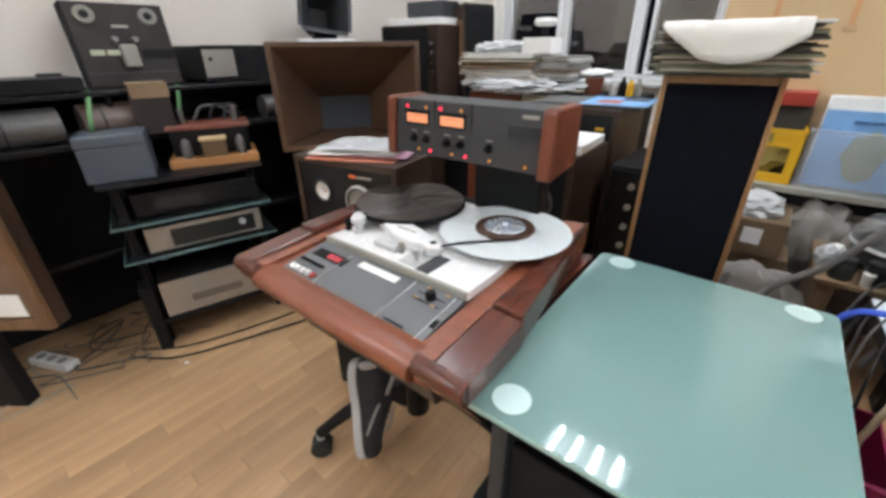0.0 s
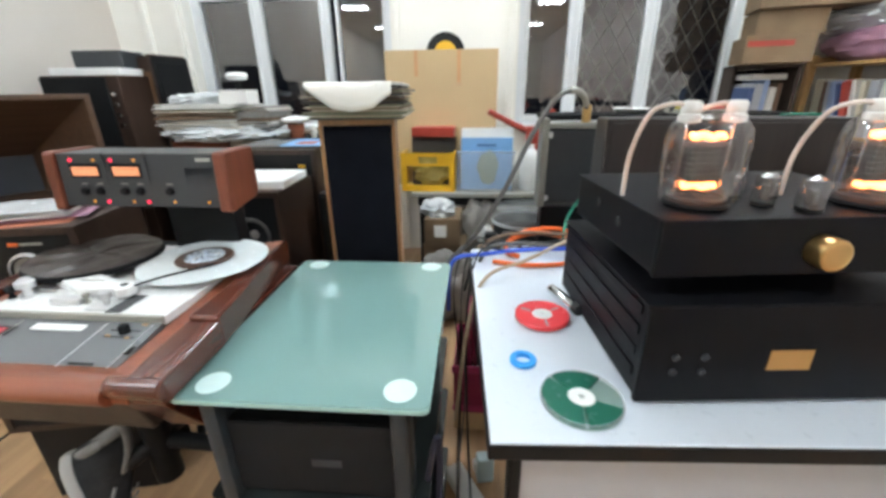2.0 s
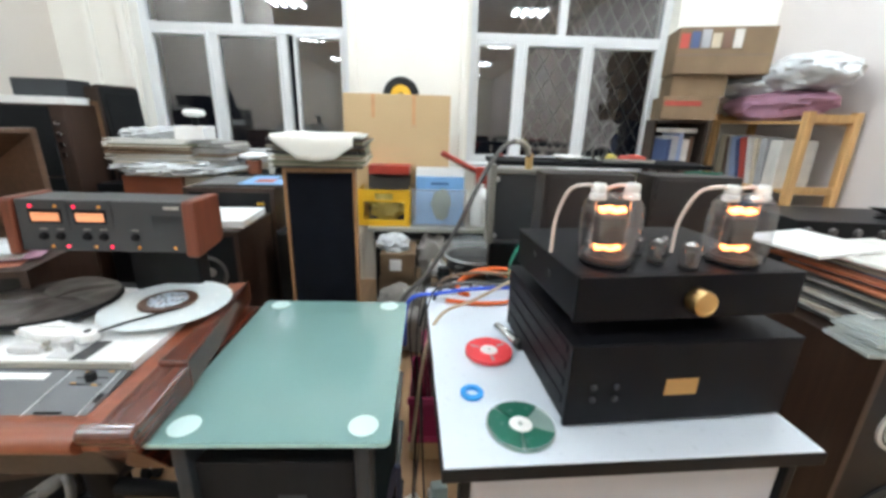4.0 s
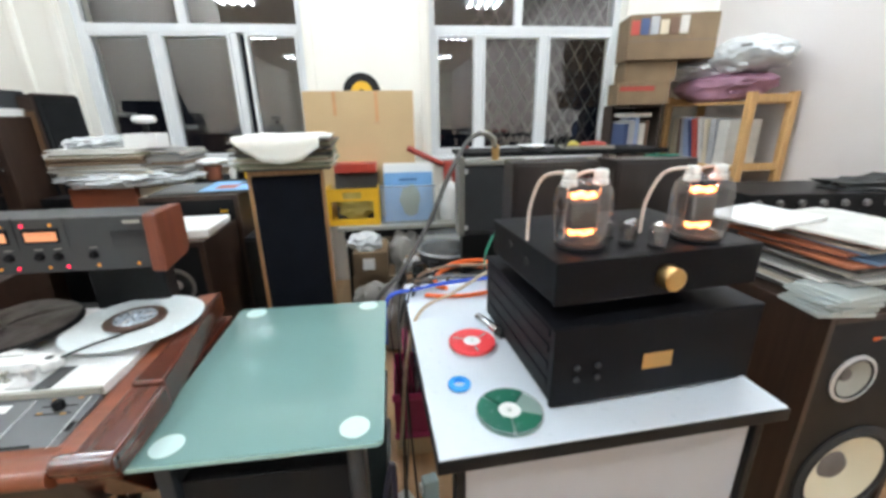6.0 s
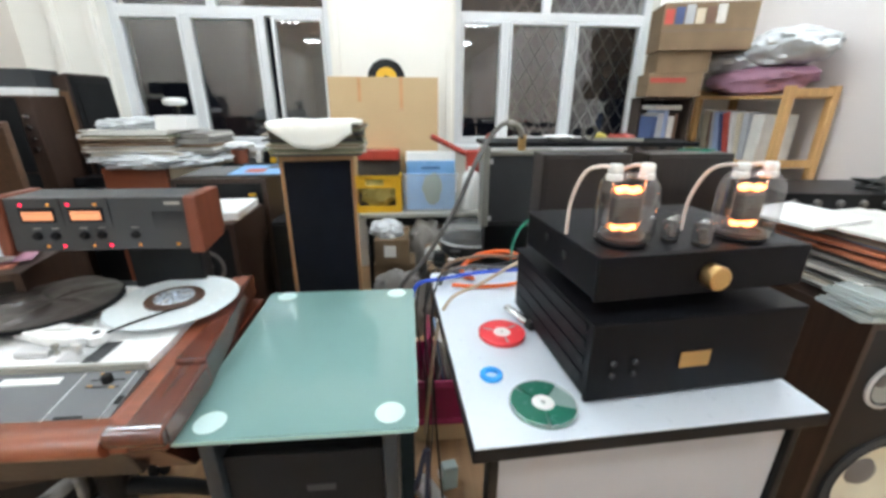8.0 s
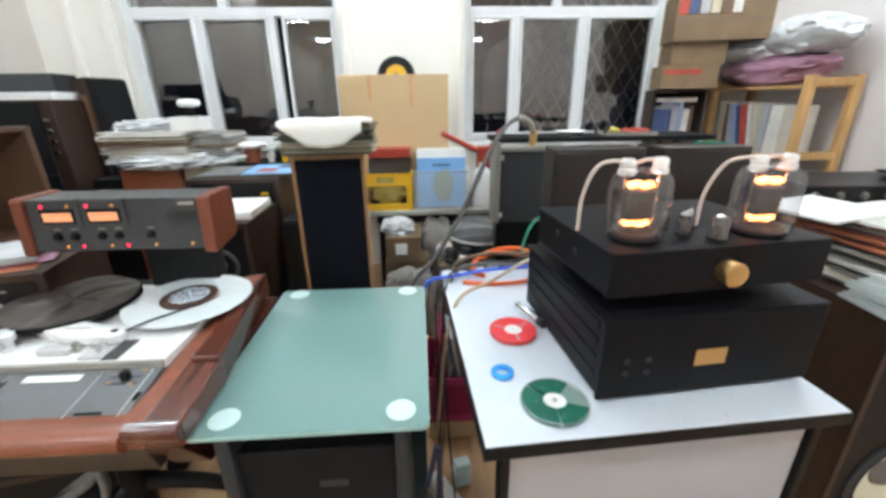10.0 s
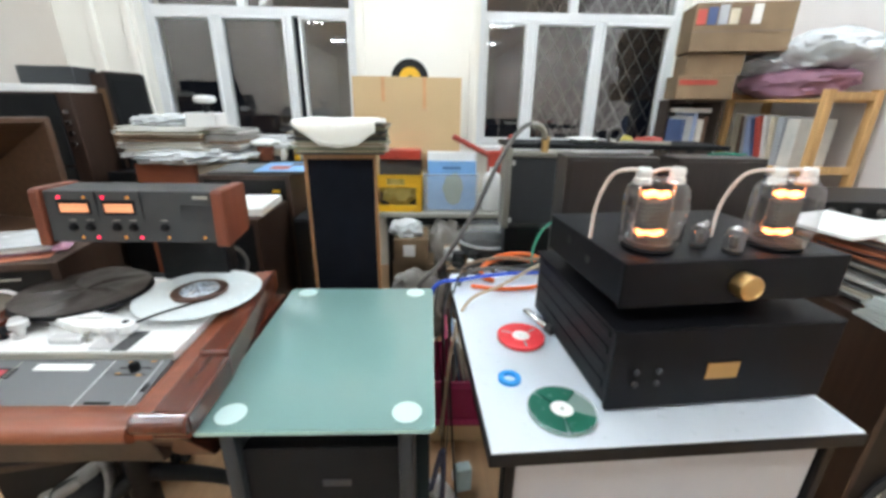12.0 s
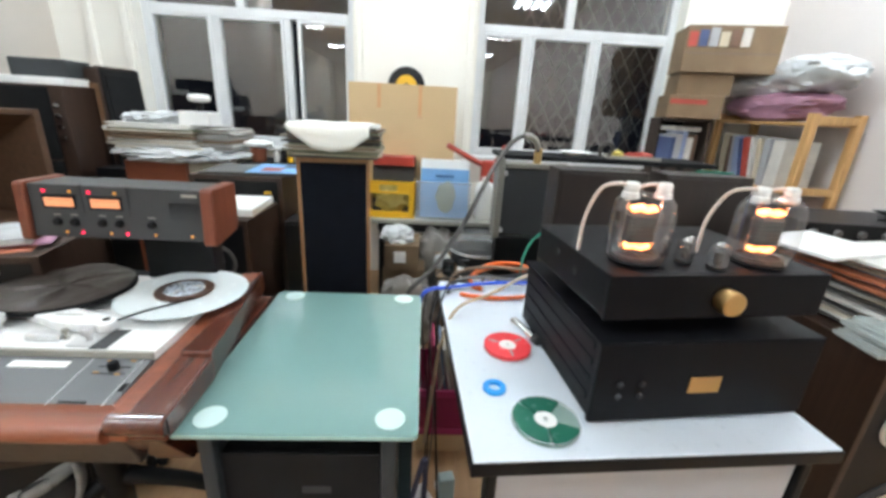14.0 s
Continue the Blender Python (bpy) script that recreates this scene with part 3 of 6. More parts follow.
for x in (-0.148, 0.150):
    for y in (-0.228, 0.238):
        part("fixing_disc", disc(0.0255, 0.0015, m=Matrix.Translation((x, y, 0.7452))), DISC, cart, "round pale steel fixing disc")
        post = part("post", box(x - 0.014, x + 0.014, y - 0.030, y + 0.030, 0.075, 0.7365, 0.009), POST, cart, smooth=True)
        part("castor", disc(0.030, 0.026, 24, bev=0.006, m=Matrix.Translation((x - 0.013, y, 0.030)) @ pose(0, 0, 0, 0, 90, 0)), RUBBER, post, smooth=True)
        part("castor_fork", box(x - 0.016, x + 0.016, y - 0.014, y + 0.014, 0.055, 0.078, 0.003), BLACK, post)
DARKGLASS = material("smoked_glass", (0.02, 0.024, 0.024), 0.1, spread=0.1)
for z in (0.10, 0.335, 0.515):
    part("shelf", prism(rounded(0.19, 0.255, 0.012), z, z + 0.008, "z"), DARKGLASS, cart, "smoked glass shelf")


def device(name, x, y, z, rz, w, d, h, mat, label, led=None, facia=None, knobs=(), feet=True, plate=None):
    """A hi-fi unit: its front looks to -y."""
    t = thing(name, x, y, z, rz, label, "hi-fi unit")
    part("case", box(-w / 2, w / 2, 0.008, d, 0.01, h, 0.003), MATT if facia else mat, t)
    part("front_panel", box(-w / 2 - 0.002, w / 2 + 0.002, 0, 0.008, 0.008, h + 0.002, 0.002), facia or mat, t)
    if feet:
        for fx in (-w / 2 + 0.03, w / 2 - 0.03):
            for fy in (0.03, d - 0.03):
                part("foot", disc(0.014, 0.0105, 16, m=Matrix.Translation((fx, fy, 0))), RUBBER, t)
    for kx, kz, kr, km in knobs:
        part("knob", lathe([(kr, 0), (kr * 0.94, 0.012), (kr * 0.8, 0.015), (0, 0.015)], 22, Matrix.Translation((kx, 0, kz)) @ pose(0, 0, 0, 90, 0, 0)), km, t, smooth=True)
    if led:
        part("indicator", disc(0.004, 0.003, 14, m=Matrix.Translation((led[0], 0, led[1])) @ pose(0, 0, 0, 90, 0, 0)), REDLED, t, "lit red lamp")
    if plate:
        part("window_panel", box(plate[0], plate[1], -0.0015, 0.003, plate[2], plate[3], 0.0006), plate[4], t)
    return t


device("amplifier_unit", 0.151, -0.015, 0.5235, 0.5, 0.30, 0.42, 0.155, MATT, "dull black hi-fi unit on the cart's upper shelf", plate=(0.0, 0.05, 0.07, 0.085, GREYV))
device("tuner_unit", 0.151, -0.015, 0.3435, 0.5, 0.28, 0.40, 0.13, BLACK, "black hi-fi unit with a red lamp, on the cart", led=(-0.01, 0.10))
device("tuner_unit", 0.151, 0.0, 0.1085, 0.5, 0.28, 0.40, 0.15, MATT, "black hi-fi unit on the cart's bottom shelf")

# ---- sneaker lying against the stand ----
shoe = thing("sneaker", -0.538, 0.120, 0.034, 51, "black, grey and white sneaker stood on its toe against the stand", "shoe")
SHOEW = material("white_sole", (0.50, 0.50, 0.49), 0.6, spread=0.12)
SHOEG = material("grey_mesh", (0.28, 0.27, 0.26), 0.8, spread=0.3, scale=40, bump=0.3, bump_scale=300)
SHOEB = material("black_shoe_mesh", (0.022, 0.022, 0.024), 0.7, spread=0.5, scale=60, bump=0.4, bump_scale=200)
tilt = pose(0, 0, 0, 67, 0, 0) @ pose(0, 0, 0, 0, 74, 0) @ Matrix.Diagonal((1.0, 1.06, 1.0, 1))


def shoe_width(v):
    """Half width along the shoe: round toe, broad ball, narrow waist, round heel."""
    return (0.047 - 0.010 * math.exp(-((v - 0.55) / 0.18) ** 2)) * (1 - (2 * min(max(v, 0.0), 1.0) - 1) ** 6) ** 0.5


def shoe_part(name, bm, mat, label="", smooth=True):
    bmesh.ops.transform(bm, matrix=tilt, verts=bm.verts)
    return part(name, bm, mat, shoe, label, smooth)


outline = [(shoe_width(v) + 0.004, 0.29 * v) for v in np.linspace(0.01, 0.99, 16)] + [(-shoe_width(v) - 0.004, 0.29 * v) for v in np.linspace(0.99, 0.01, 16)]
shoe_part("sole", prism(outline, 0.0, 0.026, "z", 0.004), SHOEW, "thick white sole")
up = bmesh.new()
rows_ = []
for i in range(17):
    v = 0.015 + 0.97 * i / 16
    w, h = shoe_width(v), 0.042 + 0.062 * min(1.0, max(0.0, (v - 0.12) / 0.55)) ** 1.2
    if i in (0, 16):
        h *= 0.7
    rows_.append([up.verts.new((w * math.cos(a) * (1 - 0.25 * math.sin(a) ** 2), 0.29 * v, 0.026 + h * math.sin(a) ** 0.75)) for a in np.linspace(0, math.pi, 13)])
for a, c in zip(rows_, rows_[1:]):
    for k in range(12):
        up.faces.new((a[k], c[k], c[k + 1], a[k + 1]))
up.faces.new(rows_[0])
up.faces.new(rows_[-1][::-1])
bmesh.ops.recalc_face_normals(up, faces=up.faces)
shoe_part("upper", up, SHOEB, "black mesh upper")
rim_pts = [(0.034 * math.cos(a), 0.284 + 0.012 * math.sin(a), 0.080 + 0.050 * math.sin(a)) for a in np.linspace(0, 2 * math.pi, 15)]
shoe_part("collar", tube(rim_pts, 0.013, 10, 4), SHOEG, "pale grey padded collar")
shoe_part("lining", disc(0.030, 0.004, 28, m=Matrix.Translation((0, 0.280, 0.080)) @ pose(0, 0, 0, -78, 0, 0) @ Matrix.Diagonal((1, 1.45, 1, 1))), SHOEB, "dark lining")
tg = bmesh.new()
tongue = [[tg.verts.new((0.030 * u, 0.190 + 0.115 * q, 0.118 + 0.030 * q + 0.012 * math.sin(math.pi * q) - 0.010 * u * u)) for u in np.linspace(-1, 1, 7)] for q in np.linspace(0, 1, 6)]
for a, c in zip(tongue, tongue[1:]):
    for k in range(6):
        tg.faces.new((a[k], a[k + 1], c[k + 1], c[k]))
shoe_part("tongue", tg, SHOEG, "pale grey padded tongue").modifiers.new("thickness", "SOLIDIFY").thickness = 0.010
for k in range(4):
    y = 0.085 + 0.018 * k
    z = 0.100 + 0.007 * k
    shoe_part("lace", tube([(-0.027, y, z - 0.012), (0, y + 0.004, z), (0.027, y - 0.002, z - 0.012)], 0.0026, 6, 4), SHOEG)
for k in (-1, 1):
    shoe_part("side_stripe", tube([(0.041 * k, 0.085, 0.040), (0.040 * k, 0.13, 0.062), (0.036 * k, 0.17, 0.085)], 0.005, 6, 5), SHOEG, "grey side stripe")
shoe_part("heel_loop", tube([(-0.008, 0.282, 0.105), (-0.008, 0.300, 0.135), (0.008, 0.300, 0.135), (0.008, 0.282, 0.105)], 0.005, 8, 5), SHOEG, "pale pull loop")

# ---- white table ----
tab = thing("white_table", 0.438, -0.084, 0, 3.3, "white laminate table with black edging", "table")
part("tabletop", box(0, 0.637, 0.0, 0.70, 0.718, 0.74, 0.002), WHITETOP, tab, "bluish white laminate top")
part("edging", box(-0.003, 0.640, -0.003, 0.697, 0.712, 0.7375, 0.002), BLACK, tab, "black plastic edge band")
part("front_panel", box(0.045, 0.602, 0.030, 0.048, 0.06, 0.711, 0.002), GREYBOARD, tab, "light grey front board")
for x in (0.030, 0.605):
    for y in (0.02, 0.64) if x > 0.1 else (0.02,):
        part("leg", box(x, x + 0.018, y, y + 0.03, 0, 0.711, 0.003), BLACK, tab)


def small_reel(name, x, y, r, mat, label, slices=(), hub=0.35, rz=0):
    t = thing(name, x, y, 0.7405, rz, label, "tape reel")
    part("lower_flange", disc(r, 0.0015, 56), material("greenish_clear_plastic", (0.24, 0.33, 0.30), 0.2, spread=0.08) if slices else CLEARP, t)
    if slices:
        for a0, a1 in slices:
            poly = [(r * hub * math.cos(radians(a)), r * hub * math.sin(radians(a))) for a in np.linspace(a0, a1, 9)]
            poly += [(r * 0.97 * math.cos(radians(a)), r * 0.97 * math.sin(radians(a))) for a in np.linspace(a1, a0, 9)]
            part("segment", prism(poly, 0.0018, 0.0062, "z"), mat, t)
    else:
        part("flange", disc(r, 0.0095, 56, hole=r * hub, m=Matrix.Translation((0, 0, 0.0016))), mat, t, smooth=True)
        for k in range(3):
            part("spoke_slot", box(r * 0.45, r * 0.85, -0.002, 0.002, 0.0112, 0.0118, 0, pose(0, 0, 0, 0, 0, 120 * k + 35)), CLEARP, t)
    part("hub", disc(r * hub * 0.98, 0.010 if not slices else 0.0052, 36, hole=0.005, m=Matrix.Translation((0, 0, 0.0016))), PAPERW, t, smooth=True)
    part("rim", disc(r * 1.01, 0.003, 56, hole=r * 0.95, m=Matrix.Translation((0, 0, 0.009 if not slices else 0.0048))), mat if not slices else MILKY, t, smooth=True)
    return t


small_reel("small_tape_reel", 0.549, 0.235, 0.053, REDT, "small red plastic tape reel lying on the white table", hub=0.38)
small_reel("small_tape_reel", 0.574, 0.005, 0.060, GREENT, "clear tape reel with green tape, on the white table", slices=((50, 128), (136, 262), (268, 338)), hub=0.34)
single("plastic_ring", disc(0.0225, 0.008, 40, hole=0.0125, m=Matrix.Translation((0.497, 0.091, 0.7405))), BLUET, "bright blue plastic ring on the white table", "ring", smooth=True)
torch = thing("pocket_torch", 0.584, 0.345, 0.7525, 0, "small chrome torch with a black end, on the white table", "torch")
tm = look((0, 0, 0), (0.042, -0.096, 0))
part("barrel", lathe([(0, 0), (0.010, 0), (0.011, 0.004), (0.011, 0.082), (0.0095, 0.084), (0, 0.084)], 24, tm @ Matrix.Diagonal((1, 1, -1, 1))), CHROME, torch, smooth=True)
part("end_cap", lathe([(0.0095, 0.084), (0.0118, 0.086), (0.0118, 0.104), (0, 0.105)], 24, tm @ Matrix.Diagonal((1, 1, -1, 1))), RUBBER, torch, smooth=True)

# ---- amplifiers ----
amp = thing("power_supply", 0.644, -0.004, 0.7405, 5.2, "black metal amplifier power unit with a brass badge", "amplifier")
part("case", box(0.004, 0.416, 0.010, 0.38, 0.010, 0.160, 0.003), BLACKAMP, amp)
part("front_panel", box(0, 0.420, 0.0, 0.010, 0.008, 0.163, 0.002), BLACKAMP, amp)
part("top_cover", box(-0.002, 0.424, 0.002, 0.385, 0.1605, 0.1645, 0.001), BLACKAMP, amp)
part("badge", box(0.176, 0.236, -0.0015, 0.002, 0.062, 0.094, 0.0005), GOLD, amp, "plain brass badge")
for x in (0.045, 0.085):
    for z in (0.062, 0.086):
        part("toggle", disc(0.0055, 0.006, 16, m=Matrix.Translation((x, 0, z)) @ pose(0, 0, 0, 90, 0, 0)), GREYV, amp)
for z in (0.038, 0.072, 0.106, 0.138):
    part("side_rib", box(0.0015, 0.006, 0.025, 0.365, z, z + 0.014, 0.001), BLACKAMP, amp)
for x in (0.03, 0.39):
    for y in (0.03, 0.35):
        part("foot", disc(0.016, 0.0105, 18, m=Matrix.Translation((x, y, 0))), RUBBER, amp)

vamp = thing("tube_amplifier", 0.643, 0.008, 0.9055, 6.5, "black valve amplifier with two large glowing tubes", "amplifier")
part("chassis", box(0.003, 0.407, 0.0105, 0.30, 0.036, 0.1105, 0.003), BLACKAMP, vamp)
part("front_panel", box(0, 0.410, 0.0, 0.010, 0.035, 0.1130, 0.002), BLACKAMP, vamp)
part("top_plate", box(0.0, 0.410, 0.0105, 0.305, 0.1107, 0.1127, 0.0008), BLACKAMP, vamp)
for x in (0.09, 0.32):
    for y in (0.09, 0.25):
        part("foot", disc(0.018, 0.0365, 20, m=Matrix.Translation((x, y, 0))), RUBBER, vamp)
part("volume_knob", lathe([(0.019, 0), (0.021, 0.002), (0.0215, 0.022), (0.020, 0.026), (0.016, 0.027), (0.0155, 0.0262), (0, 0.0262)], 40,
                          Matrix.Translation((0.208, 0, 0.071)) @ pose(0, 0, 0, 90, 0, 0)), GOLD, vamp, "brushed brass volume knob", True)
for y, z in ((0.12, 0.075), (0.20, 0.085)):
    part("side_socket", disc(0.008, 0.003, 18, m=Matrix.Translation((0.003, y, z)) @ pose(0, 0, 0, 0, -90, 0)), RUBBER, vamp)
ANODE = material("dark_anode_plate", (0.085, 0.078, 0.076), 0.6, 0.1, spread=0.2, scale=40)


def big_tube(x, y, rz):
    t = part("power_tube", lathe([(0.040, 0.002), (0.048, 0.004), (0.0520, 0.012), (0.0530, 0.045), (0.0530, 0.095), (0.0495, 0.114), (0.040, 0.127), (0.024, 0.133), (0.0, 0.134)], 44), GLASS, vamp, "large clear glass power tube", True)
    t.matrix_basis = pose(x, y, 0.1150, 0, 0, rz) @ Matrix.Diagonal((0.95, 0.95, 0.90, 1))
    part("tube_base", disc(0.043, 0.007, 40), RUBBER, t)
    part("getter_ring", disc(0.038, 0.004, 36, hole=0.034, m=Matrix.Translation((0, 0, 0.010))), ANODE, t)
    part("anode", box(-0.026, 0.026, -0.012, 0.012, 0.034, 0.094, 0.006), ANODE, t, "grey finned anode")
    for k in range(7):
        part("anode_fin", box(-0.028, 0.028, -0.0135, 0.0135, 0.038 + 0.008 * k, 0.0395 + 0.008 * k, 0.0006), ANODE, t)
    for z in (0.024, 0.096):
        loop = [(0.022 * math.cos(a), 0.012 * math.sin(a), z + 0.005 + 0.0018 * math.sin(5 * a)) for a in np.linspace(0, 2 * math.pi, 43)]
        part("filament", tube(loop, 0.0042, 6, 2), GLOW, t, "orange glowing filament", True)
        part("filament_plate", box(-0.017, 0.017, -0.008, 0.008, z + 0.001, z + 0.004, 0.001), ANODE, t)
    for k in (-1, 1):
        part("support_rod", disc(0.0014, 0.112, 8, m=Matrix.Translation((0.034 * k, 0, 0.008))), CHROME, t)
        part("top_cap", lathe([(0.008, 0), (0.0145, 0.002), (0.0145, 0.012), (0.0115, 0.014), (0.013, 0.016), (0.013, 0.027), (0.010, 0.031), (0, 0.0315)], 24, Matrix.Translation((0.032 * k, 0, 0.119))), CERAMIC, t, "white ceramic cap", True)
    part("lead", tube([(-0.031, 0, 0.140), (-0.055, 0.004, 0.146), (-0.072, 0.030, 0.130), (-0.078, 0.055, 0.07), (-0.078, 0.060, 0.0)], 0.0034), PINKWIRE, t, "cream insulated wire", True)
    part("lead", tube([(0.031, 0, 0.142), (0.016, 0.006, 0.146), (0.000, 0.016, 0.140), (-0.016, 0.026, 0.126)], 0.0032), PINKWIRE, t, "cream insulated wire", True)
    return t


big_tube(0.080, 0.070, 2)
big_tube(0.312, 0.056, 2)
for x, y, r, h in ((0.160, 0.100, 0.009, 0.036), (0.172, 0.064, 0.015, 0.044), (0.207, 0.095, 0.010, 0.038), (0.210, 0.032, 0.0165, 0.046)):
    t = part("small_tube", lathe([(r * 0.6, 0.0), (r, 0.004), (r, h * 0.7), (r * 0.85, h * 0.88), (r * 0.3, h), (0, h * 1.04)], 24), GLASS, vamp, "small clear signal tube", True)
    t.matrix_basis = pose(x, y, 0.1128)
    part("tube_base", disc(r * 0.92, 0.006, 20), RUBBER, t)
    part("electrode", disc(r * 0.36, h * 0.45, 16, m=Matrix.Translation((0, 0, 0.008))), ANODE, t)
    # small chrome tip added as the highlight on the clear glass
    part("glint_tip", lathe([(r * 0.60, h * 0.88), (r * 0.26, h * 0.97), (0, h)], 20), CHROME, t, smooth=True)


# ---- loudspeakers ----
def driver(name, parent, x, z, r, cone, cap, ring=ALU, y=0.0, deep=0.4):
    m = Matrix.Translation((x, y, z)) @ pose(0, 0, 0, 90, 0, 0)
    d = part(name, lathe([(r * 1.13, 0), (r * 1.13, 0.005), (r * 1.0, 0.008), (r * 0.97, 0.003), (r * 0.97, 0.0)], 44, m), ring, parent, smooth=True)
    part("surround", lathe([(r * 0.98, 0.002), (r * 0.93, 0.008), (r * 0.88, 0.003)], 44, m), RUBBER, d, smooth=True)
    part("cone", lathe([(r * 0.885, 0.003), (r * 0.45, 0.003 - r * deep * 0.55), (r * 0.28, 0.003 - r * deep * 0.62)], 44, m), cone, d, smooth=True)
    part("dust_cap", lathe([(r * 0.34, -r * deep * 0.60), (r * 0.26, -r * deep * 0.36), (r * 0.12, -r * deep * 0.28), (0, -r * deep * 0.27)], 32, m), cap, d, smooth=True)
    return d


CAPG = material("grey_dust_cap", (0.16, 0.14, 0.13), 0.6, spread=0.1)


def monitor(name, x, y, z, rz, w, d, h, label, woof=None, mid=None, tweet=None, badge=None, bw=WALNUT):
    """A loudspeaker box with its front at local y = 0, its left front corner at the origin."""
    t = thing(name, x, y, z, rz, label, "loudspeaker")
    for nm, a in (("side_panel", (0, 0.018, 0, d, 0, h)), ("side_panel", (w - 0.018, w, 0, d, 0, h)), ("top_panel", (0.0181, w - 0.0181, 0, d, h - 0.018, h)),
                  ("bottom_panel", (0.0181, w - 0.0181, 0, d, 0, 0.018)), ("back_panel", (0.0181, w - 0.0181, d - 0.018, d, 0.0181, h - 0.0181))):
        part(nm, box(*a, 0.0015), bw, t)
    # baffle with the holes that the drivers sit in
    part("baffle", box(0.018, w - 0.018, 0.075, 0.09, 0.018, h - 0.018), MATT, t)
    holes = [q for q in (woof, mid, tweet) if q]
    n = 40
    g = bmesh.new()
    zs = sorted({0.018, h - 0.018, *[q[1] - q[2] * 1.1 for q in holes], *[q[1] + q[2] * 1.1 for q in holes]})
    xs = sorted({0.018, w - 0.018, *[q[0] - q[2] * 1.1 for q in holes], *[q[0] + q[2] * 1.1 for q in holes]})
    for i in range(len(xs) - 1):
        for k in range(len(zs) - 1):
            cx, cz = (xs[i] + xs[i + 1]) / 2, (zs[k] + zs[k + 1]) / 2
            if not any(abs(cx - q[0]) < q[2] * 1.1 and abs(cz - q[1]) < q[2] * 1.1 for q in holes):
                g.faces.new([g.verts.new(c) for c in ((xs[i], 0.006, zs[k]), (xs[i + 1], 0.006, zs[k]), (xs[i + 1], 0.006, zs[k + 1]), (xs[i], 0.006, zs[k + 1]))])
    for q in holes:
        r, s = q[2], q[2] * 1.1
        ring = [(q[0] + r * math.cos(a), q[1] + r * math.sin(a)) for a in np.linspace(0, 2 * math.pi, n, endpoint=False)]
        sq = []
        for a in np.linspace(0, 2 * math.pi, n, endpoint=False):
            k = s / max(abs(math.cos(a)), abs(math.sin(a)))
            sq.append((q[0] + k * math.cos(a), q[1] + k * math.sin(a)))
        va = [g.verts.new((u, 0.006, v)) for u, v in ring]
        vb = [g.verts.new((u, 0.006, v)) for u, v in sq]
        vc = [g.verts.new((u, 0.03, v)) for u, v in ring]
        for k in range(n):
            k2 = (k + 1) % n
            g.faces.new((va[k], va[k2], vb[k2], vb[k]))
            g.faces.new((va[k], vc[k], vc[k2], va[k2]))
    bmesh.ops.remove_doubles(g, verts=g.verts, dist=0.0002)
    bmesh.ops.recalc_face_normals(g, faces=g.faces)
    part("front_board", g, BLACK, t, "matt black front board")
    if woof:
        driver("woofer", t, woof[0], woof[1], woof[2], woof[3] if len(woof) > 3 else CREAM, CAPG, GREYV if len(woof) < 5 else woof[4], 0.0055)
    if mid:
        driver("midrange", t, mid[0], mid[1], mid[2], GREYFR, CAPG, ALU, 0.0055, 0.5)
    if tweet:
        driver("tweeter", t, tweet[0], tweet[1], tweet[2], ALU, CHROME, GREYV, 0.0055, 0.5)
    if badge:
        part("badge", box(badge[0], badge[0] + 0.022, 0.004, 0.007, badge[1], badge[1] + 0.009), ORANGEW, t, "small orange badge")
        part("badge_text_bar", box(badge[0] + 0.026, badge[0] + 0.075, 0.004, 0.007, badge[1] + 0.002, badge[1] + 0.007), GREYFR, t)
    return t


monitor("bookshelf_speaker", 1.42, 0.185, 0.0, 3, 0.40, 0.32, 0.765, "walnut monitor loudspeaker with a cream woofer cone", woof=(0.228, 0.235, 0.150), mid=(0.135, 0.575, 0.062), tweet=(0.295, 0.60, 0.045), badge=(0.16, 0.685))
stand = single("speaker_stand", box(0.03, 0.32, 0.02, 0.24, 0, 0.28, 0.004), BLACK, "low black stand under a monitor loudspeaker", "stand", m=pose(-0.893, 0.279, 0, 0, 0, 11.5))
monitor("bookshelf_speaker", -0.893, 0.279, 0.28, 11.5, 0.355, 0.27, 0.60, "walnut monitor loudspeaker with papers lying on it", woof=(0.178, 0.20, 0.13), tweet=(0.095, 0.505, 0.030), mid=(0.225, 0.490, 0.042), badge=(0.195, 0.555))
monitor("bookshelf_speaker", -0.61, 0.80, 0.0, 0, 0.35, 0.30, 0.858, "dark walnut loudspeaker with white paper on it", woof=(0.232, 0.70, 0.058, MATT, DULLSTEEL))
monitor("bookshelf_speaker", -0.625, 1.13, 0.0, 0, 0.375, 0.32, 0.955, "dark loudspeaker cabinet with a yellow badge and magazines on it", woof=(0.17, 0.40, 0.12, MATT))
gapu = thing("upright_unit", -0.215, 1.02, 0, 0, "dark upright unit with small pale knobs between loudspeakers", "hi-fi unit")
part("body", box(0, 0.115, 0.006, 0.34, 0, 0.80, 0.004), MATT, gapu)
part("front", box(0.002, 0.113, 0, 0.0058, 0.02, 0.79, 0.002), BLACK, gapu)
for k in range(5):
    part("knob", lathe([(0.011, 0), (0.010, 0.010), (0, 0.012)], 16, Matrix.Translation((0.075, 0, 0.74 - 0.07 * k)) @ pose(0, 0, 0, 90, 0, 0)), GREYFR, gapu, smooth=True)
single("yellow_badge", box(-0.325, -0.297, 1.130, 1.1355, 0.884, 0.895), YELLOW, "small yellow badge on a loudspeaker front", "badge")

tall = thing("floor_speaker", 0.0615, 0.708, 0, 9.5, "tall floor loudspeaker, black cloth front, wooden frame", "loudspeaker")
part("cabinet", box(-0.0995, 0.0995, 0.016, 0.25, 0.031, 1.081, 0.003), WALNUT, tall)
tf = bmesh.new()
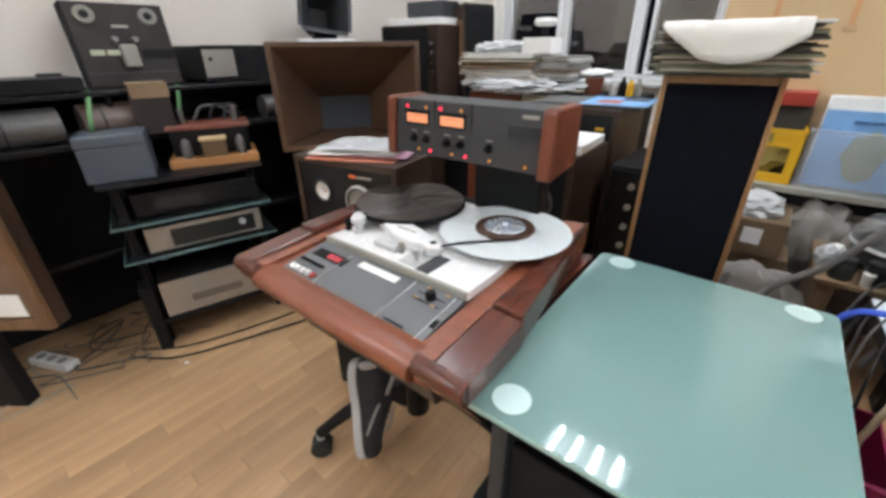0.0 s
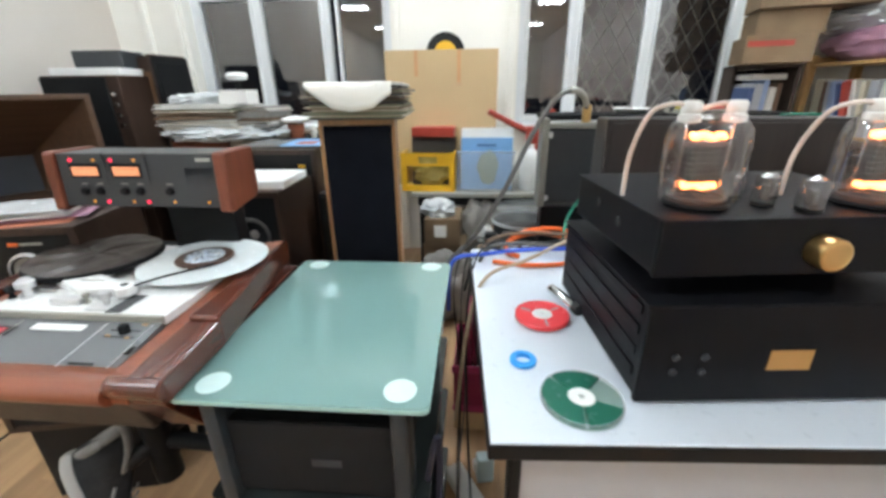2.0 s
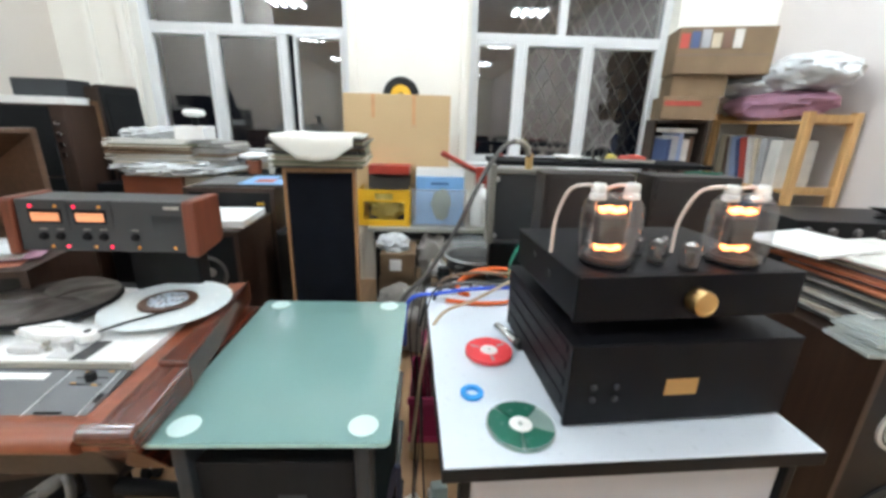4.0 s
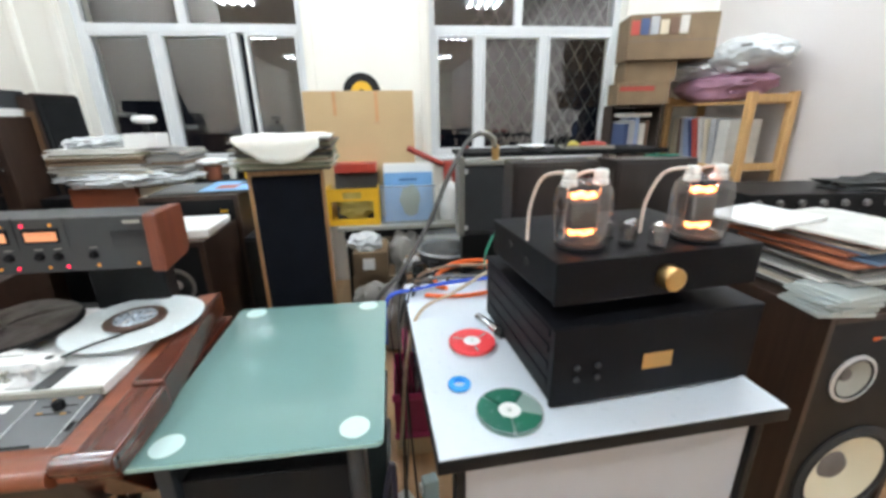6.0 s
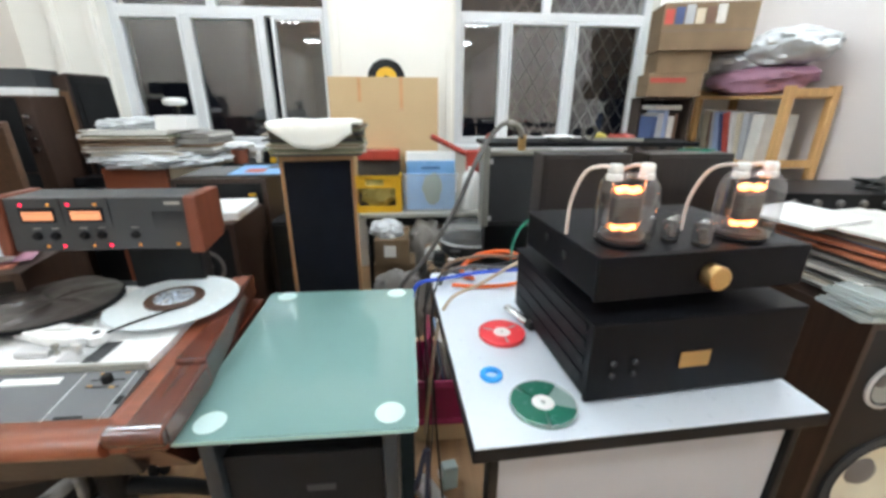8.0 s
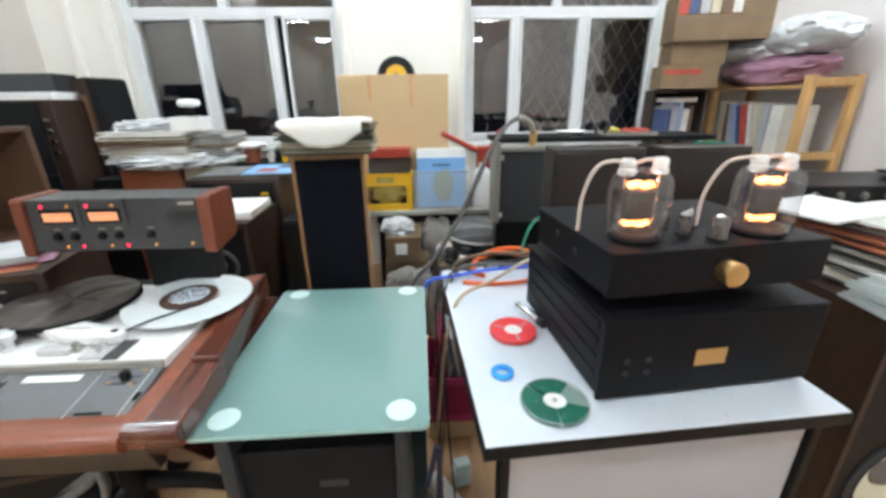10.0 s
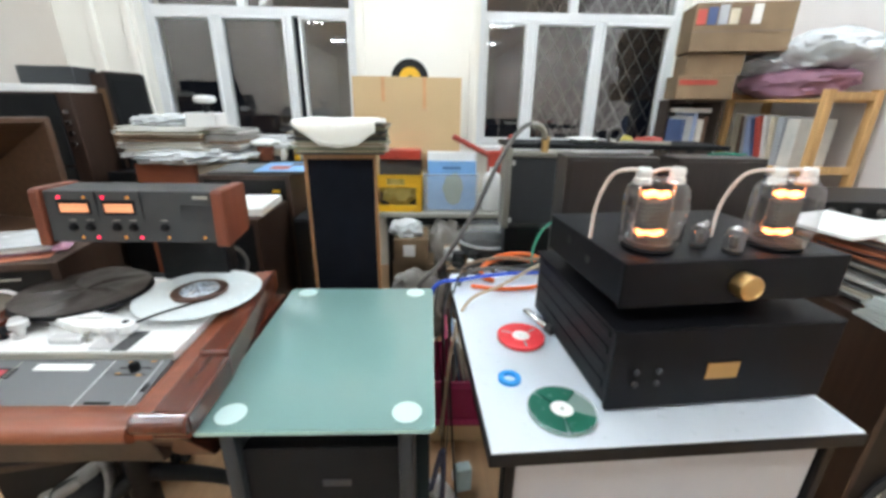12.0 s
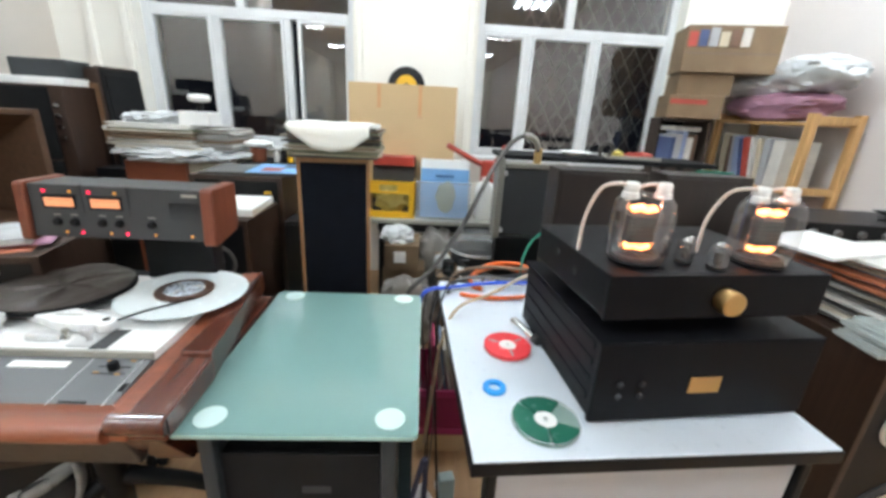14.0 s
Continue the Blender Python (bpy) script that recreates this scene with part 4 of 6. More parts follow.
for a in ((-0.110, -0.100, 0, 1.098), (0.100, 0.110, 0, 1.098)):
    bm_box(tf, a[0], a[1], 0, 0.27, a[2], a[3], 0.002)
bm_box(tf, -0.100, 0.100, 0, 0.27, 1.0815, 1.098, 0.002)
bm_box(tf, -0.100, 0.100, 0, 0.27, -0.0, 0.03, 0.002)
part("wooden_frame", tf, TEAK, tall, "orange-brown wooden frame")
part("grille", box(-0.0995, 0.0995, 0.004, 0.0155, 0.032, 1.080, 0.003), CLOTH, tall, "black cloth grille")


# ---- record piles ----
def pile(name, x, y, z, rz, w, d, n, th, label, mats, jitter=0.012, seed=1, turn=3):
    rnd = random.Random(seed)
    t = thing(name, x, y, z, rz, label, "records")
    zz = 0.0
    for k in range(n):
        h = th * rnd.uniform(0.6, 1.5)
        m = pose(rnd.uniform(-jitter, jitter), rnd.uniform(-jitter, jitter), zz, 0, 0, rnd.uniform(-turn, turn))
        s = part("sleeve", box(-w / 2, w / 2, -d / 2, d / 2, 0.0003, h, min(0.001, h / 4)), mats[rnd.randrange(len(mats))], t)
        s.matrix_basis = m
        zz += h
    return t, zz


def tone(name, c, rough=0.6):
    return material(name, c, rough, spread=0.18, scale=14)


COVERS = [tone("sleeve_grey", (0.30, 0.29, 0.27)), tone("sleeve_cream", (0.56, 0.50, 0.40)), tone("sleeve_white", (0.68, 0.67, 0.63)), tone("sleeve_dark", (0.06, 0.055, 0.05)),
          tone("sleeve_brown", (0.20, 0.13, 0.08)), tone("sleeve_blue", (0.14, 0.22, 0.34)), tone("sleeve_rust", (0.36, 0.12, 0.06)), tone("sleeve_olive", (0.22, 0.23, 0.15))]
PALE = [COVERS[2], COVERS[1], COVERS[2], COVERS[0], COVERS[1], COVERS[7], COVERS[2], COVERS[4]]
DULLPILE = [COVERS[3], COVERS[0], COVERS[4], COVERS[1], COVERS[7], COVERS[3], COVERS[2]]
tp, hh = pile("record_pile", 0.055, 0.825, 1.0985, 3.5, 0.265, 0.30, 23, 0.0041, "pile of worn record sleeves on the tall loudspeaker", DULLPILE, 0.012, 3)
sheet = bmesh.new()
nx, ny = 24, 20
gridv = []
for i in range(nx + 1):
    row = []
    for j in range(ny + 1):
        u, v = i / nx, j / ny
        x = -0.120 + 0.235 * u
        flap = 0.010 + 0.058 * min(1.0, 1.75 * max(0.0, 1 - abs(u - 0.55) / 0.55)) ** 0.9 + 0.012 * max(0.0, 1 - abs(u - 0.55) / 0.3)
        s = v * (0.27 + flap)
        if s < 0.27:
            p = (x, 0.12 - s, hh + 0.003 + 0.0025 * noise.noise(Vector((u * 4, v * 4, 0))))
        else:
            e = s - 0.27
            p = (x, -0.150 - 0.014 * min(1, e / 0.02) - 0.005 * math.sin(u * 5), hh + 0.002 - e * 0.93)
        row.append(sheet.verts.new(p))
    gridv.append(row)
for i in range(nx):
    for j in range(ny):
        sheet.faces.new((gridv[i][j], gridv[i + 1][j], gridv[i + 1][j + 1], gridv[i][j + 1]))
so = single("paper_sheet", sheet, PAPER, "cream paper sheet folded over the front of a record pile", "paper", smooth=True, m=pose(0.055, 0.80, 1.0985, 0, 0, 3.5))
so.modifiers.new("thickness", "SOLIDIFY").thickness = 0.0012

# ---- behind the recorder ----
SLATE = material("dark_slate_board", (0.032, 0.038, 0.048), 0.5, spread=0.15)
horn = thing("wooden_horn", -1.268, 0.815, 0.043, 56, "large brown plywood loudspeaker horn", "horn loudspeaker")


def frustum(w0, h0, y0, w1, h1, y1, zc0, zc1, side):
    """One flared wall of a horn, with thickness."""
    a = {"l": [(-w0, -h0), (-w0, h0)], "r": [(w0, -h0), (w0, h0)], "t": [(-w0, h0), (w0, h0)], "b": [(-w0, -h0), (w0, -h0)]}[side]
    c = {"l": [(-w1, -h1), (-w1, h1)], "r": [(w1, -h1), (w1, h1)], "t": [(-w1, h1), (w1, h1)], "b": [(-w1, -h1), (w1, -h1)]}[side]
    out = {"l": (-0.018, 0), "r": (0.018, 0), "t": (0, 0.018), "b": (0, -0.018)}[side]
    bm = bmesh.new()
    vs = []
    for dx, dz in ((0, 0), out):
        vs.append([bm.verts.new((a[0][0] + dx, y0, zc0 + a[0][1] + dz)), bm.verts.new((a[1][0] + dx, y0, zc0 + a[1][1] + dz)),
                   bm.verts.new((c[1][0] + dx, y1, zc1 + c[1][1] + dz)), bm.verts.new((c[0][0] + dx, y1, zc1 + c[0][1] + dz))])
    bm.faces.new(vs[0])
    bm.faces.new(vs[1][::-1])
    for k in range(4):
        bm.faces.new((vs[0][k], vs[0][(k + 1) % 4], vs[1][(k + 1) % 4], vs[1][k]))
    bmesh.ops.recalc_face_normals(bm, faces=bm.faces)
    return bm


for s in "lrtb":
    part("flare_panel", frustum(0.285, 0.19, 0, 0.12, 0.075, 0.30, 0.925, 0.825, s), HORNW, horn, "brown plywood flare panel")
rim = bmesh.new()
for a in ((-0.305, -0.285, 0.715, 1.135), (0.285, 0.305, 0.715, 1.135)):
    bm_box(rim, a[0], a[1], -0.006, 0.05, a[2], a[3], 0.003)
for a in ((-0.285, 0.285, 1.115, 1.135), (-0.285, 0.285, 0.715, 0.735)):
    bm_box(rim, a[0], a[1], -0.006, 0.05, a[2], a[3], 0.003)
part("rim", rim, HORNW, horn, "plain edge of the horn mouth")
part("throat_board", box(-0.15, 0.15, 0.301, 0.318, 0.735, 0.92), SLATE, horn, "grey throat board")
part("shell", box(-0.20, 0.20, 0.32, 0.52, 0.715, 1.06, 0.004), HORNW, horn)
single("horn_stand", box(-0.27, 0.27, 0.02, 0.50, 0, 0.757, 0.004), BLACK, "black cabinet under the wooden horn", "cabinet", m=pose(-1.268, 0.815, 0, 0, 0, 56))

single("dark_cabinet", box(-2.13, -1.66, 0.98, 1.56, 0, 1.15, 0.004), WALNUT, "dark cabinet against the side wall", "cabinet")
bin_ = single("plastic_tray", prism([(-0.16, 0), (0.16, 0), (0.14, 0.045), (-0.14, 0.045)], -0.13, 0.13, "y", 0.01), PLASTICBAG, "pale translucent plastic tray under a small horn", "tray", m=pose(-1.82, 1.13, 1.1505, 0, 0, 60))
sh = thing("black_horn", -1.84, 1.15, 1.196, 62, "small black loudspeaker horn tipped upwards", "horn loudspeaker")
tilt2 = Matrix.Translation((0, 0, 0.14)) @ pose(0, 0, 0, -14, 8, 0)
for s in "lrtb":
    b = frustum(0.115, 0.125, -0.10, 0.05, 0.05, 0.13, 0, -0.01, s)
    bmesh.ops.transform(b, matrix=tilt2, verts=b.verts)
    part("flare_panel", b, GREYV, sh)
b = disc(0.075, 0.09, 28, m=tilt2 @ Matrix.Translation((0, 0.13, -0.01)) @ pose(0, 0, 0, -90, 0, 0))
part("driver", b, BLACK, sh, smooth=True)
part("foot", box(-0.06, 0.06, -0.02, 0.10, 0, 0.03, 0.004), BLACK, sh)

# papers on the left monitor
pp = thing("paper_bundle", -0.735, 0.43, 0.8805, 20, "loose white papers and a mauve folder on a loudspeaker", "papers")
rnd = random.Random(5)
for k, (mt, w, d) in enumerate(((tone("coral_card", (0.60, 0.22, 0.14)), 0.26, 0.20), (MAUVE, 0.24, 0.18), (PAPERW, 0.25, 0.19), (PAPERW, 0.22, 0.18), (PLASTICBAG, 0.23, 0.17))):
    s = bmesh.new()
    bmesh.ops.create_grid(s, x_segments=10, y_segments=8, size=0.5)
    for v in s.verts:
        v.co = Vector((v.co.x * w, v.co.y * d, 0.002 + 0.006 * k + 0.010 * (k > 1) * max(0, noise.noise(Vector((v.co.x * 3 + k, v.co.y * 3, k))))))
    o = part("sheet", s, mt, pp, smooth=True)
    o.matrix_basis = pose(rnd.uniform(-0.02, 0.02) - 0.02 * (k == 0), rnd.uniform(-0.015, 0.015) - 0.02 * (k == 0), 0, 0, 0, rnd.uniform(-9, 9))
    o.modifiers.new("thickness", "SOLIDIFY").thickness = 0.002
single("paper_block", box(-0.17, 0.17, -0.12, 0.12, 0.0, 0.028, 0.003), PAPERW, "thick block of white paper on a loudspeaker", "paper", m=pose(-0.435, 0.955, 0.8585, 0, 0, 4))
mg = thing("magazine", -0.40, 1.28, 0.9555, 6, "blue and white magazines on a dark loudspeaker", "magazine")
part("issue", box(-0.20, 0.19, -0.13, 0.15, 0, 0.010, 0.001), COVERS[3], mg)
part("cover", box(-0.02, 0.21, -0.12, 0.14, 0.0104, 0.014, 0.001), BLUEP, mg, "blue printed cover")
part("page", box(-0.18, -0.03, -0.12, 0.13, 0.0104, 0.013, 0.001), tone("printed_page", (0.12, 0.12, 0.12)), mg)
part("picture", box(0.03, 0.11, -0.08, 0.02, 0.0141, 0.0150, 0.0002), tone("red_print", (0.40, 0.10, 0.07)), mg, "reddish printed picture")
part("picture", box(0.10, 0.19, 0.03, 0.11, 0.0141, 0.0150, 0.0002), COVERS[3], mg)

# record stack with boxes under it
single("wooden_box", box(-1.08, -0.80, 1.42, 1.78, 0, 0.957, 0.004), MAHOG_X, "reddish brown wooden cabinet under records", "cabinet")
single("storage_box", box(-0.795, -0.60, 1.44, 1.78, 0, 0.957, 0.004), tone("cream_card", (0.50, 0.44, 0.34)), "cream cardboard box under records", "box")
wrap = blob(-0.87, 1.54, 0.988, 0.29, 0.19, 0.045, 4, 0.25, 4, 4, 0.9575)
single("plastic_wrapping", wrap, PLASTICBAG, "crumpled clear plastic wrapping under a record stack", "wrapping", smooth=True)
rp, h2 = pile("record_pile", -0.93, 1.57, 1.018, 4, 0.37, 0.31, 17, 0.0066, "stack of record sleeves on a cabinet by the window", PALE, 0.02, 8, 5)
rp, h3 = pile("record_pile", -0.68, 1.58, 1.018, -3, 0.20, 0.24, 12, 0.0075, "low stack of sleeves beside the records", [COVERS[0], COVERS[3], COVERS[4], COVERS[2]], 0.012, 9)
single("plastic_film", blob(-0.97, 1.60, 1.018 + h2 + 0.016, 0.165, 0.12, 0.034, 12, 0.3, 4, 5, 1.018 + h2 + 0.0005), PLASTICBAG, "crumpled clear film on a record stack", "film", smooth=True)
dl = thing("desk_gadget", -0.745, 1.52, 1.018 + h2, 0, "white round gadget on a small pale carton", "gadget")
part("carton", box(-0.075, 0.065, -0.06, 0.05, 0, 0.062, 0.002), PAPERW, dl)
part("stem", disc(0.014, 0.05, 16, m=Matrix.Translation((0.0, 0, 0.062))), BLACK, dl)
part("head", lathe([(0.02, 0.105), (0.044, 0.110), (0.050, 0.124), (0.042, 0.138), (0, 0.142)], 28), PAPERW, dl, "white round head", True)

single("brown_cup", lathe([(0, 0), (0.035, 0), (0.042, 0.07), (0.038, 0.07), (0.03, 0.008), (0, 0.008)], 24, Matrix.Translation((-0.52, 1.60, 0.957))), tone("brown_glaze", (0.20, 0.06, 0.03)), "reddish brown cup beside the records", "cup", smooth=True)
single("white_cloth", blob(-0.52, 1.60, 1.045, 0.075, 0.05, 0.018, 9, 0.3, 3, 4), PAPERW, "white crumpled cloth on a brown cup", "cloth", smooth=True)
single("side_box", box(-0.595, -0.30, 1.54, 1.80, 0, 0.9565, 0.004), MATT, "dark box under small bottles", "box")
for k, (x, mt, h) in enumerate(((-0.43, COVERS[2], 0.060), (-0.395, BLACK, 0.075), (-0.36, YELLOW, 0.065), (-0.33, GREYFR, 0.070))):
    single("small_bottle", lathe([(0, 0), (0.014, 0), (0.015, 0.004), (0.015, h * 0.72), (0.008, h * 0.82), (0.008, h), (0, h)], 18, Matrix.Translation((x, 1.60 + 0.01 * (k % 2), 0.957))), mt, "small bottle standing by the window", "bottle", "small bottles", smooth=True)

# dark stack in the corner
cc = thing("corner_cabinet", -2.0, 1.72, 0, 0, "dark veneered cabinet with chrome knobs in the corner", "cabinet")
part("body", box(0, 0.465, 0.002, 0.40, 0, 1.275, 0.004), WALNUT, cc)
part("drawer", box(0.01, 0.395, -0.012, 0.0, 0.90, 1.265, 0.003), MATT, cc)
part("drawer", box(0.01, 0.395, -0.012, 0.0, 0.05, 0.89, 0.003), MATT, cc)
for k in range(4):
    part("knob", lathe([(0.014, 0), (0.016, 0.004), (0.014, 0.014), (0, 0.016)], 20, Matrix.Translation((0.428, 0.0, 1.176 - 0.054 * k)) @ pose(0, 0, 0, 90, 0, 0)), CHROME, cc, "chrome knob", True)
single("paper_sheet", box(-0.20, 0.19, -0.14, 0.14, 0, 0.038, 0.003), PAPERW, "block of white paper lying on the corner cabinet", "paper", m=pose(-1.745, 1.88, 1.2755, 0, 0, 5))
single("black_case", box(-0.15, 0.13, -0.09, 0.09, 0, 0.092, 0.006), GREYV, "small dark grey case on white paper", "case", m=pose(-1.71, 1.91, 1.3140, 0, 0, 3))
single("low_cabinet", box(-1.48, -1.12, 1.75, 2.25, 0, 0.80, 0.004), BLACK, "low black cabinet by the window", "cabinet")
device("black_unit", -1.31, 1.76, 0.8005, 0, 0.34, 0.36, 0.055, BLACK, "flat black hi-fi unit on a low cabinet", feet=False)
lw = thing("framed_case", -1.685, 1.945, 0, 0, "dark brown framed wooden case by the window", "case")
part("body", box(0.0, 0.225, 0.012, 0.17, 0.0, 1.388, 0.004), BLACK, lw)
part("front_frame", box(0.004, 0.221, 0.0, 0.0115, 0.94, 1.378, 0.003), WALNUT, lw, "dark veneered front")
part("front_inset", box(0.085, 0.190, -0.006, -0.0002, 0.97, 1.30, 0.003), DARKTEAK, lw, "brown inset board")
part("clip", box(0.145, 0.172, -0.012, -0.0062, 1.05, 1.07, 0.002), ALU, lw)
for k, (x, tl, mt) in enumerate(((-1.448, 1, WALNUT), (-1.420, 3, BLACK))):
    p = thing("loose_panel", x, 2.03, 0.8555, -10, "thin dark panel leaning beside a framed case", "panel", "leaning panels")
    part("board", box(-0.008, 0.008, -0.13, 0.12, 0, 0.535 - 0.01 * k, 0.003, pose(0, 0, 0, 0, -tl, 0)), mt, p)
    part("inset", box(0.0085, 0.013, -0.11, 0.10, 0.03, 0.49, 0.002, pose(0, 0, 0, 0, -tl, 0)), MATT, p)

# ---- left wall: bench, second recorder, rack ----
bench = thing("wall_bench", 0, 0, 0, 0, "dark equipment bench along the side wall", "bench")
part("top", box(-2.14, -1.78, -0.75, 0.95, 0.83, 0.85, 0.003), BLACK, bench)
part("upper_shelf", box(-2.14, -1.80, -0.75, 0.95, 1.0, 1.017, 0.003), BLACK, bench)
part("lower_shelf", box(-2.14, -1.80, -0.75, 0.95, 0.40, 0.42, 0.003), BLACK, bench)
for y in (-0.74, 0.10, 0.92):
    part("upright", box(-2.14, -1.82, y, y + 0.02, 0.0, 1.0, 0.002), BLACK, bench)
part("back", box(-2.146, -2.14, -0.75, 0.95, 0.0, 1.015), MATT, bench)
dk = thing("tape_deck", -1.98, 0.275, 1.0175, 90, "dark upright reel tape deck with two empty hubs", "tape recorder")
tb = pose(0, 0, 0, -7, 0, 0) @ Matrix.Diagonal((1, 1, 0.92, 1))
part("body", box(-0.165, 0.175, 0.008, 0.09, 0, 0.335, 0.004, tb), MATT, dk)
part("face", box(-0.163, 0.173, 0.0, 0.008, 0.003, 0.332, 0.002, tb), material("deck_brown", (0.026, 0.020, 0.018), 0.5, spec=0.25, spread=0.2), dk, "dark brown face plate")
for x in (-0.105, 0.110):
    hub = part("hub", disc(0.034, 0.010, 32, hole=0.016, m=tb @ Matrix.Translation((x, 0, 0.285)) @ pose(0, 0, 0, 90, 0, 0)), OLIVETRIM, dk, "dull metal reel hub", True)
    part("hub_centre", disc(0.015, 0.014, 20, m=tb @ Matrix.Translation((x, 0, 0.285)) @ pose(0, 0, 0, 90, 0, 0)), BLACK, hub)
part("maker_plate", box(-0.028, 0.028, -0.003, 0, 0.238, 0.247, 0, tb), GREYFR, dk)
part("head_cover", box(-0.03, 0.03, -0.025, 0, 0.075, 0.17, 0.008, tb), OLIVETRIM, dk, "grey head cover")
for x in (-0.035, 0.035):
    part("guide", disc(0.012, 0.02, 18, m=tb @ Matrix.Translation((x, 0, 0.19)) @ pose(0, 0, 0, 90, 0, 0)), DULLSTEEL, dk)
for x in (-0.105, -0.05):
    part("meter", box(x - 0.024, x + 0.024, -0.003, 0, 0.128, 0.150, 0.001, tb), tone("pale_meter", (0.40, 0.42, 0.30)), dk, "pale level meter")
part("cover_line", box(0.05, 0.17, -0.002, 0, 0.11, 0.15, 0, tb), MATT, dk)
part("rib", box(-0.17, 0.17, -0.0025, 0, 0.055, 0.060, 0, tb), GREYV, dk)
un = device("black_unit", -1.835, 0.66, 1.0175, 90, 0.33, 0.30, 0.15, BLACK, "black unit with a silver end panel on the bench")
part("end_panel", box(-0.166, -0.030, -0.003, 0, 0.025, 0.135, 0.001), SILVER, un, "silver panel")
part("end_mark", box(-0.145, -0.13, -0.0045, -0.003, 0.09, 0.105), MATT, un)
device("black_unit", -1.80, -0.10, 1.0175, 90, 0.30, 0.28, 0.05, BLACK, "flat black unit on the bench")
single("tool_clamp", box(-0.03, 0.04, -0.01, 0.01, 0, 0.012, 0.002), GREYV, "small grey clamp on a black unit", "clamp", m=pose(-1.92, -0.02, 1.0695, 0, 0, 90))
for k, (y, mt, l) in enumerate(((-0.16, DULLSTEEL, "grey metal cylinder unit on the bench"), (0.12, tone("brown_drum", (0.13, 0.09, 0.075), 0.4), "brown metal cylinder unit on the bench"))):
    dr = thing("metal_drum", -1.86, y, 0.8505, 90, l, "drum")
    part("barrel", disc(0.062, 0.22, 36, m=Matrix.Translation((-0.11, 0, 0.062)) @ pose(0, 0, 0, 0, 90, 0)), mt, dr, smooth=True)
    part("band", disc(0.0635, 0.008, 36, m=Matrix.Translation((-0.05, 0, 0.062)) @ pose(0, 0, 0, 0, 90, 0)), GREYV, dr, smooth=True)
single("grey_drum", disc(0.05, 0.14, 30, m=Matrix.Translation((-1.84, 0.72, 0.8505)) @ Matrix.Translation((0, 0, 0.05)) @ pose(0, 0, 0, -90, 0, 0)), DULLSTEEL, "small grey cylinder on the bench", "drum", smooth=True)
ct = single("carton", box(-0.06, 0.07, -0.05, 0.05, 0, 0.055, 0.002), CARDB, "small worn tan carton on top of a dark case", "box", m=pose(-1.80, 0.235, 0.987, 0, 0, 78))
single("dark_case", box(-0.065, 0.065, -0.045, 0.045, 0, 0.136, 0.003), tone("maroon_case", (0.022, 0.013, 0.012)), "dark case on the bench", "case", m=pose(-1.80, 0.235, 0.8505, 0, 0, 78))
for y in (0.03, 0.33):
    single("green_strap", tube([(-1.80, y, 0.859), (-1.77, y - 0.01, 0.91), (-1.79, y + 0.01, 0.98), (-1.83, y + 0.03, 1.02)], 0.008, 8), tone("green_strap", (0.10, 0.24, 0.10)), "green strap on the bench", "strap", smooth=True)

DIMEDGE = material("dim_glass_edge", (0.10, 0.17, 0.17), 0.25, spread=0.2)
rk = thing("hifi_rack", -1.610, -0.07, 0, 74.5, "black hi-fi rack with glass shelves full of units", "equipment rack")
for z, dd in ((0.710, 0.42), (0.557, 0.45), (0.413, 0.45)):
    part("shelf", prism([(0, 0), (0.56, 0), (0.56, dd), (0, dd)], z, z + 0.010, "z"), DARKGLASS if z < 0.6 else BLACK, rk, "smoked glass shelf" if z < 0.6 else "")
    if z < 0.6:
        part("shelf_edge", box(-0.002, 0.562, -0.004, -0.0002, z, z + 0.010, 0.001), DIMEDGE, rk, "pale green glass edge")
        part("shelf_edge", box(-0.004, -0.0002, -0.004, dd, z, z + 0.010, 0.001), DIMEDGE, rk, "pale green glass edge")
part("bottom", box(0, 0.56, 0.02, 0.45, 0.11, 0.13, 0.003), BLACK, rk)
for x in (0.03, 0.50):
    for y in (0.06, 0.40):
        part("post", box(x, x + 0.03, y, y + 0.03, 0.0, 0.710, 0.003), BLACK, rk)
part("side_panel", box(0.035, 0.05, 0.03, 0.42, 0.13, 0.413, 0.003), MATT, rk)
part("side_panel", box(0.005, 0.05, 0.0, 0.10, 0.0, 0.30, 0.006), BLACK, rk)
R = pose(-1.610, -0.07, 0, 0, 0, 74.5)


def on_rack(x, y, z):
    v = R @ Vector((x, y, z))
    return v.x, v.y, v.z


device("cd_player", *on_rack(0.30, 0.05, 0.5675), 74.5, 0.43, 0.33, 0.095, BLACK, "black hi-fi unit on the rack", knobs=((0.14, 0.05, 0.012, MATT),), plate=(-0.15, 0.02, 0.03, 0.07, DARKGLASS))
device("tape_player", *on_rack(0.30, 0.03, 0.4235), 74.5, 0.42, 0.33, 0.105, SILVER, "silver hi-fi unit with a dark window on the rack", facia=SILVER, plate=(-0.13, 0.185, 0.018, 0.09, DARKGLASS), knobs=((0.135, 0.065, 0.014, ALU),))
device("silver_amplifier", *on_rack(0.272, 0.02, 0.1305), 74.5, 0.40, 0.38, 0.165, SILVER, "silver hi-fi unit at the bottom of the rack", facia=SILVER, plate=(-0.10, 0.10, 0.05, 0.085, tone("dim_panel", (0.16, 0.14, 0.12))))
gb = thing("grey_case", *on_rack(0.095, 0.06, 0.7205), 70, "grey-blue enamelled metal case on the rack", "case")
part("body", box(-0.115, 0.095, 0, 0.22, 0, 0.125, 0.005), GREYBLUE, gb)
part("lid", box(-0.117, 0.097, -0.002, 0.222, 0.1255, 0.165, 0.006), GREYBLUE, gb)
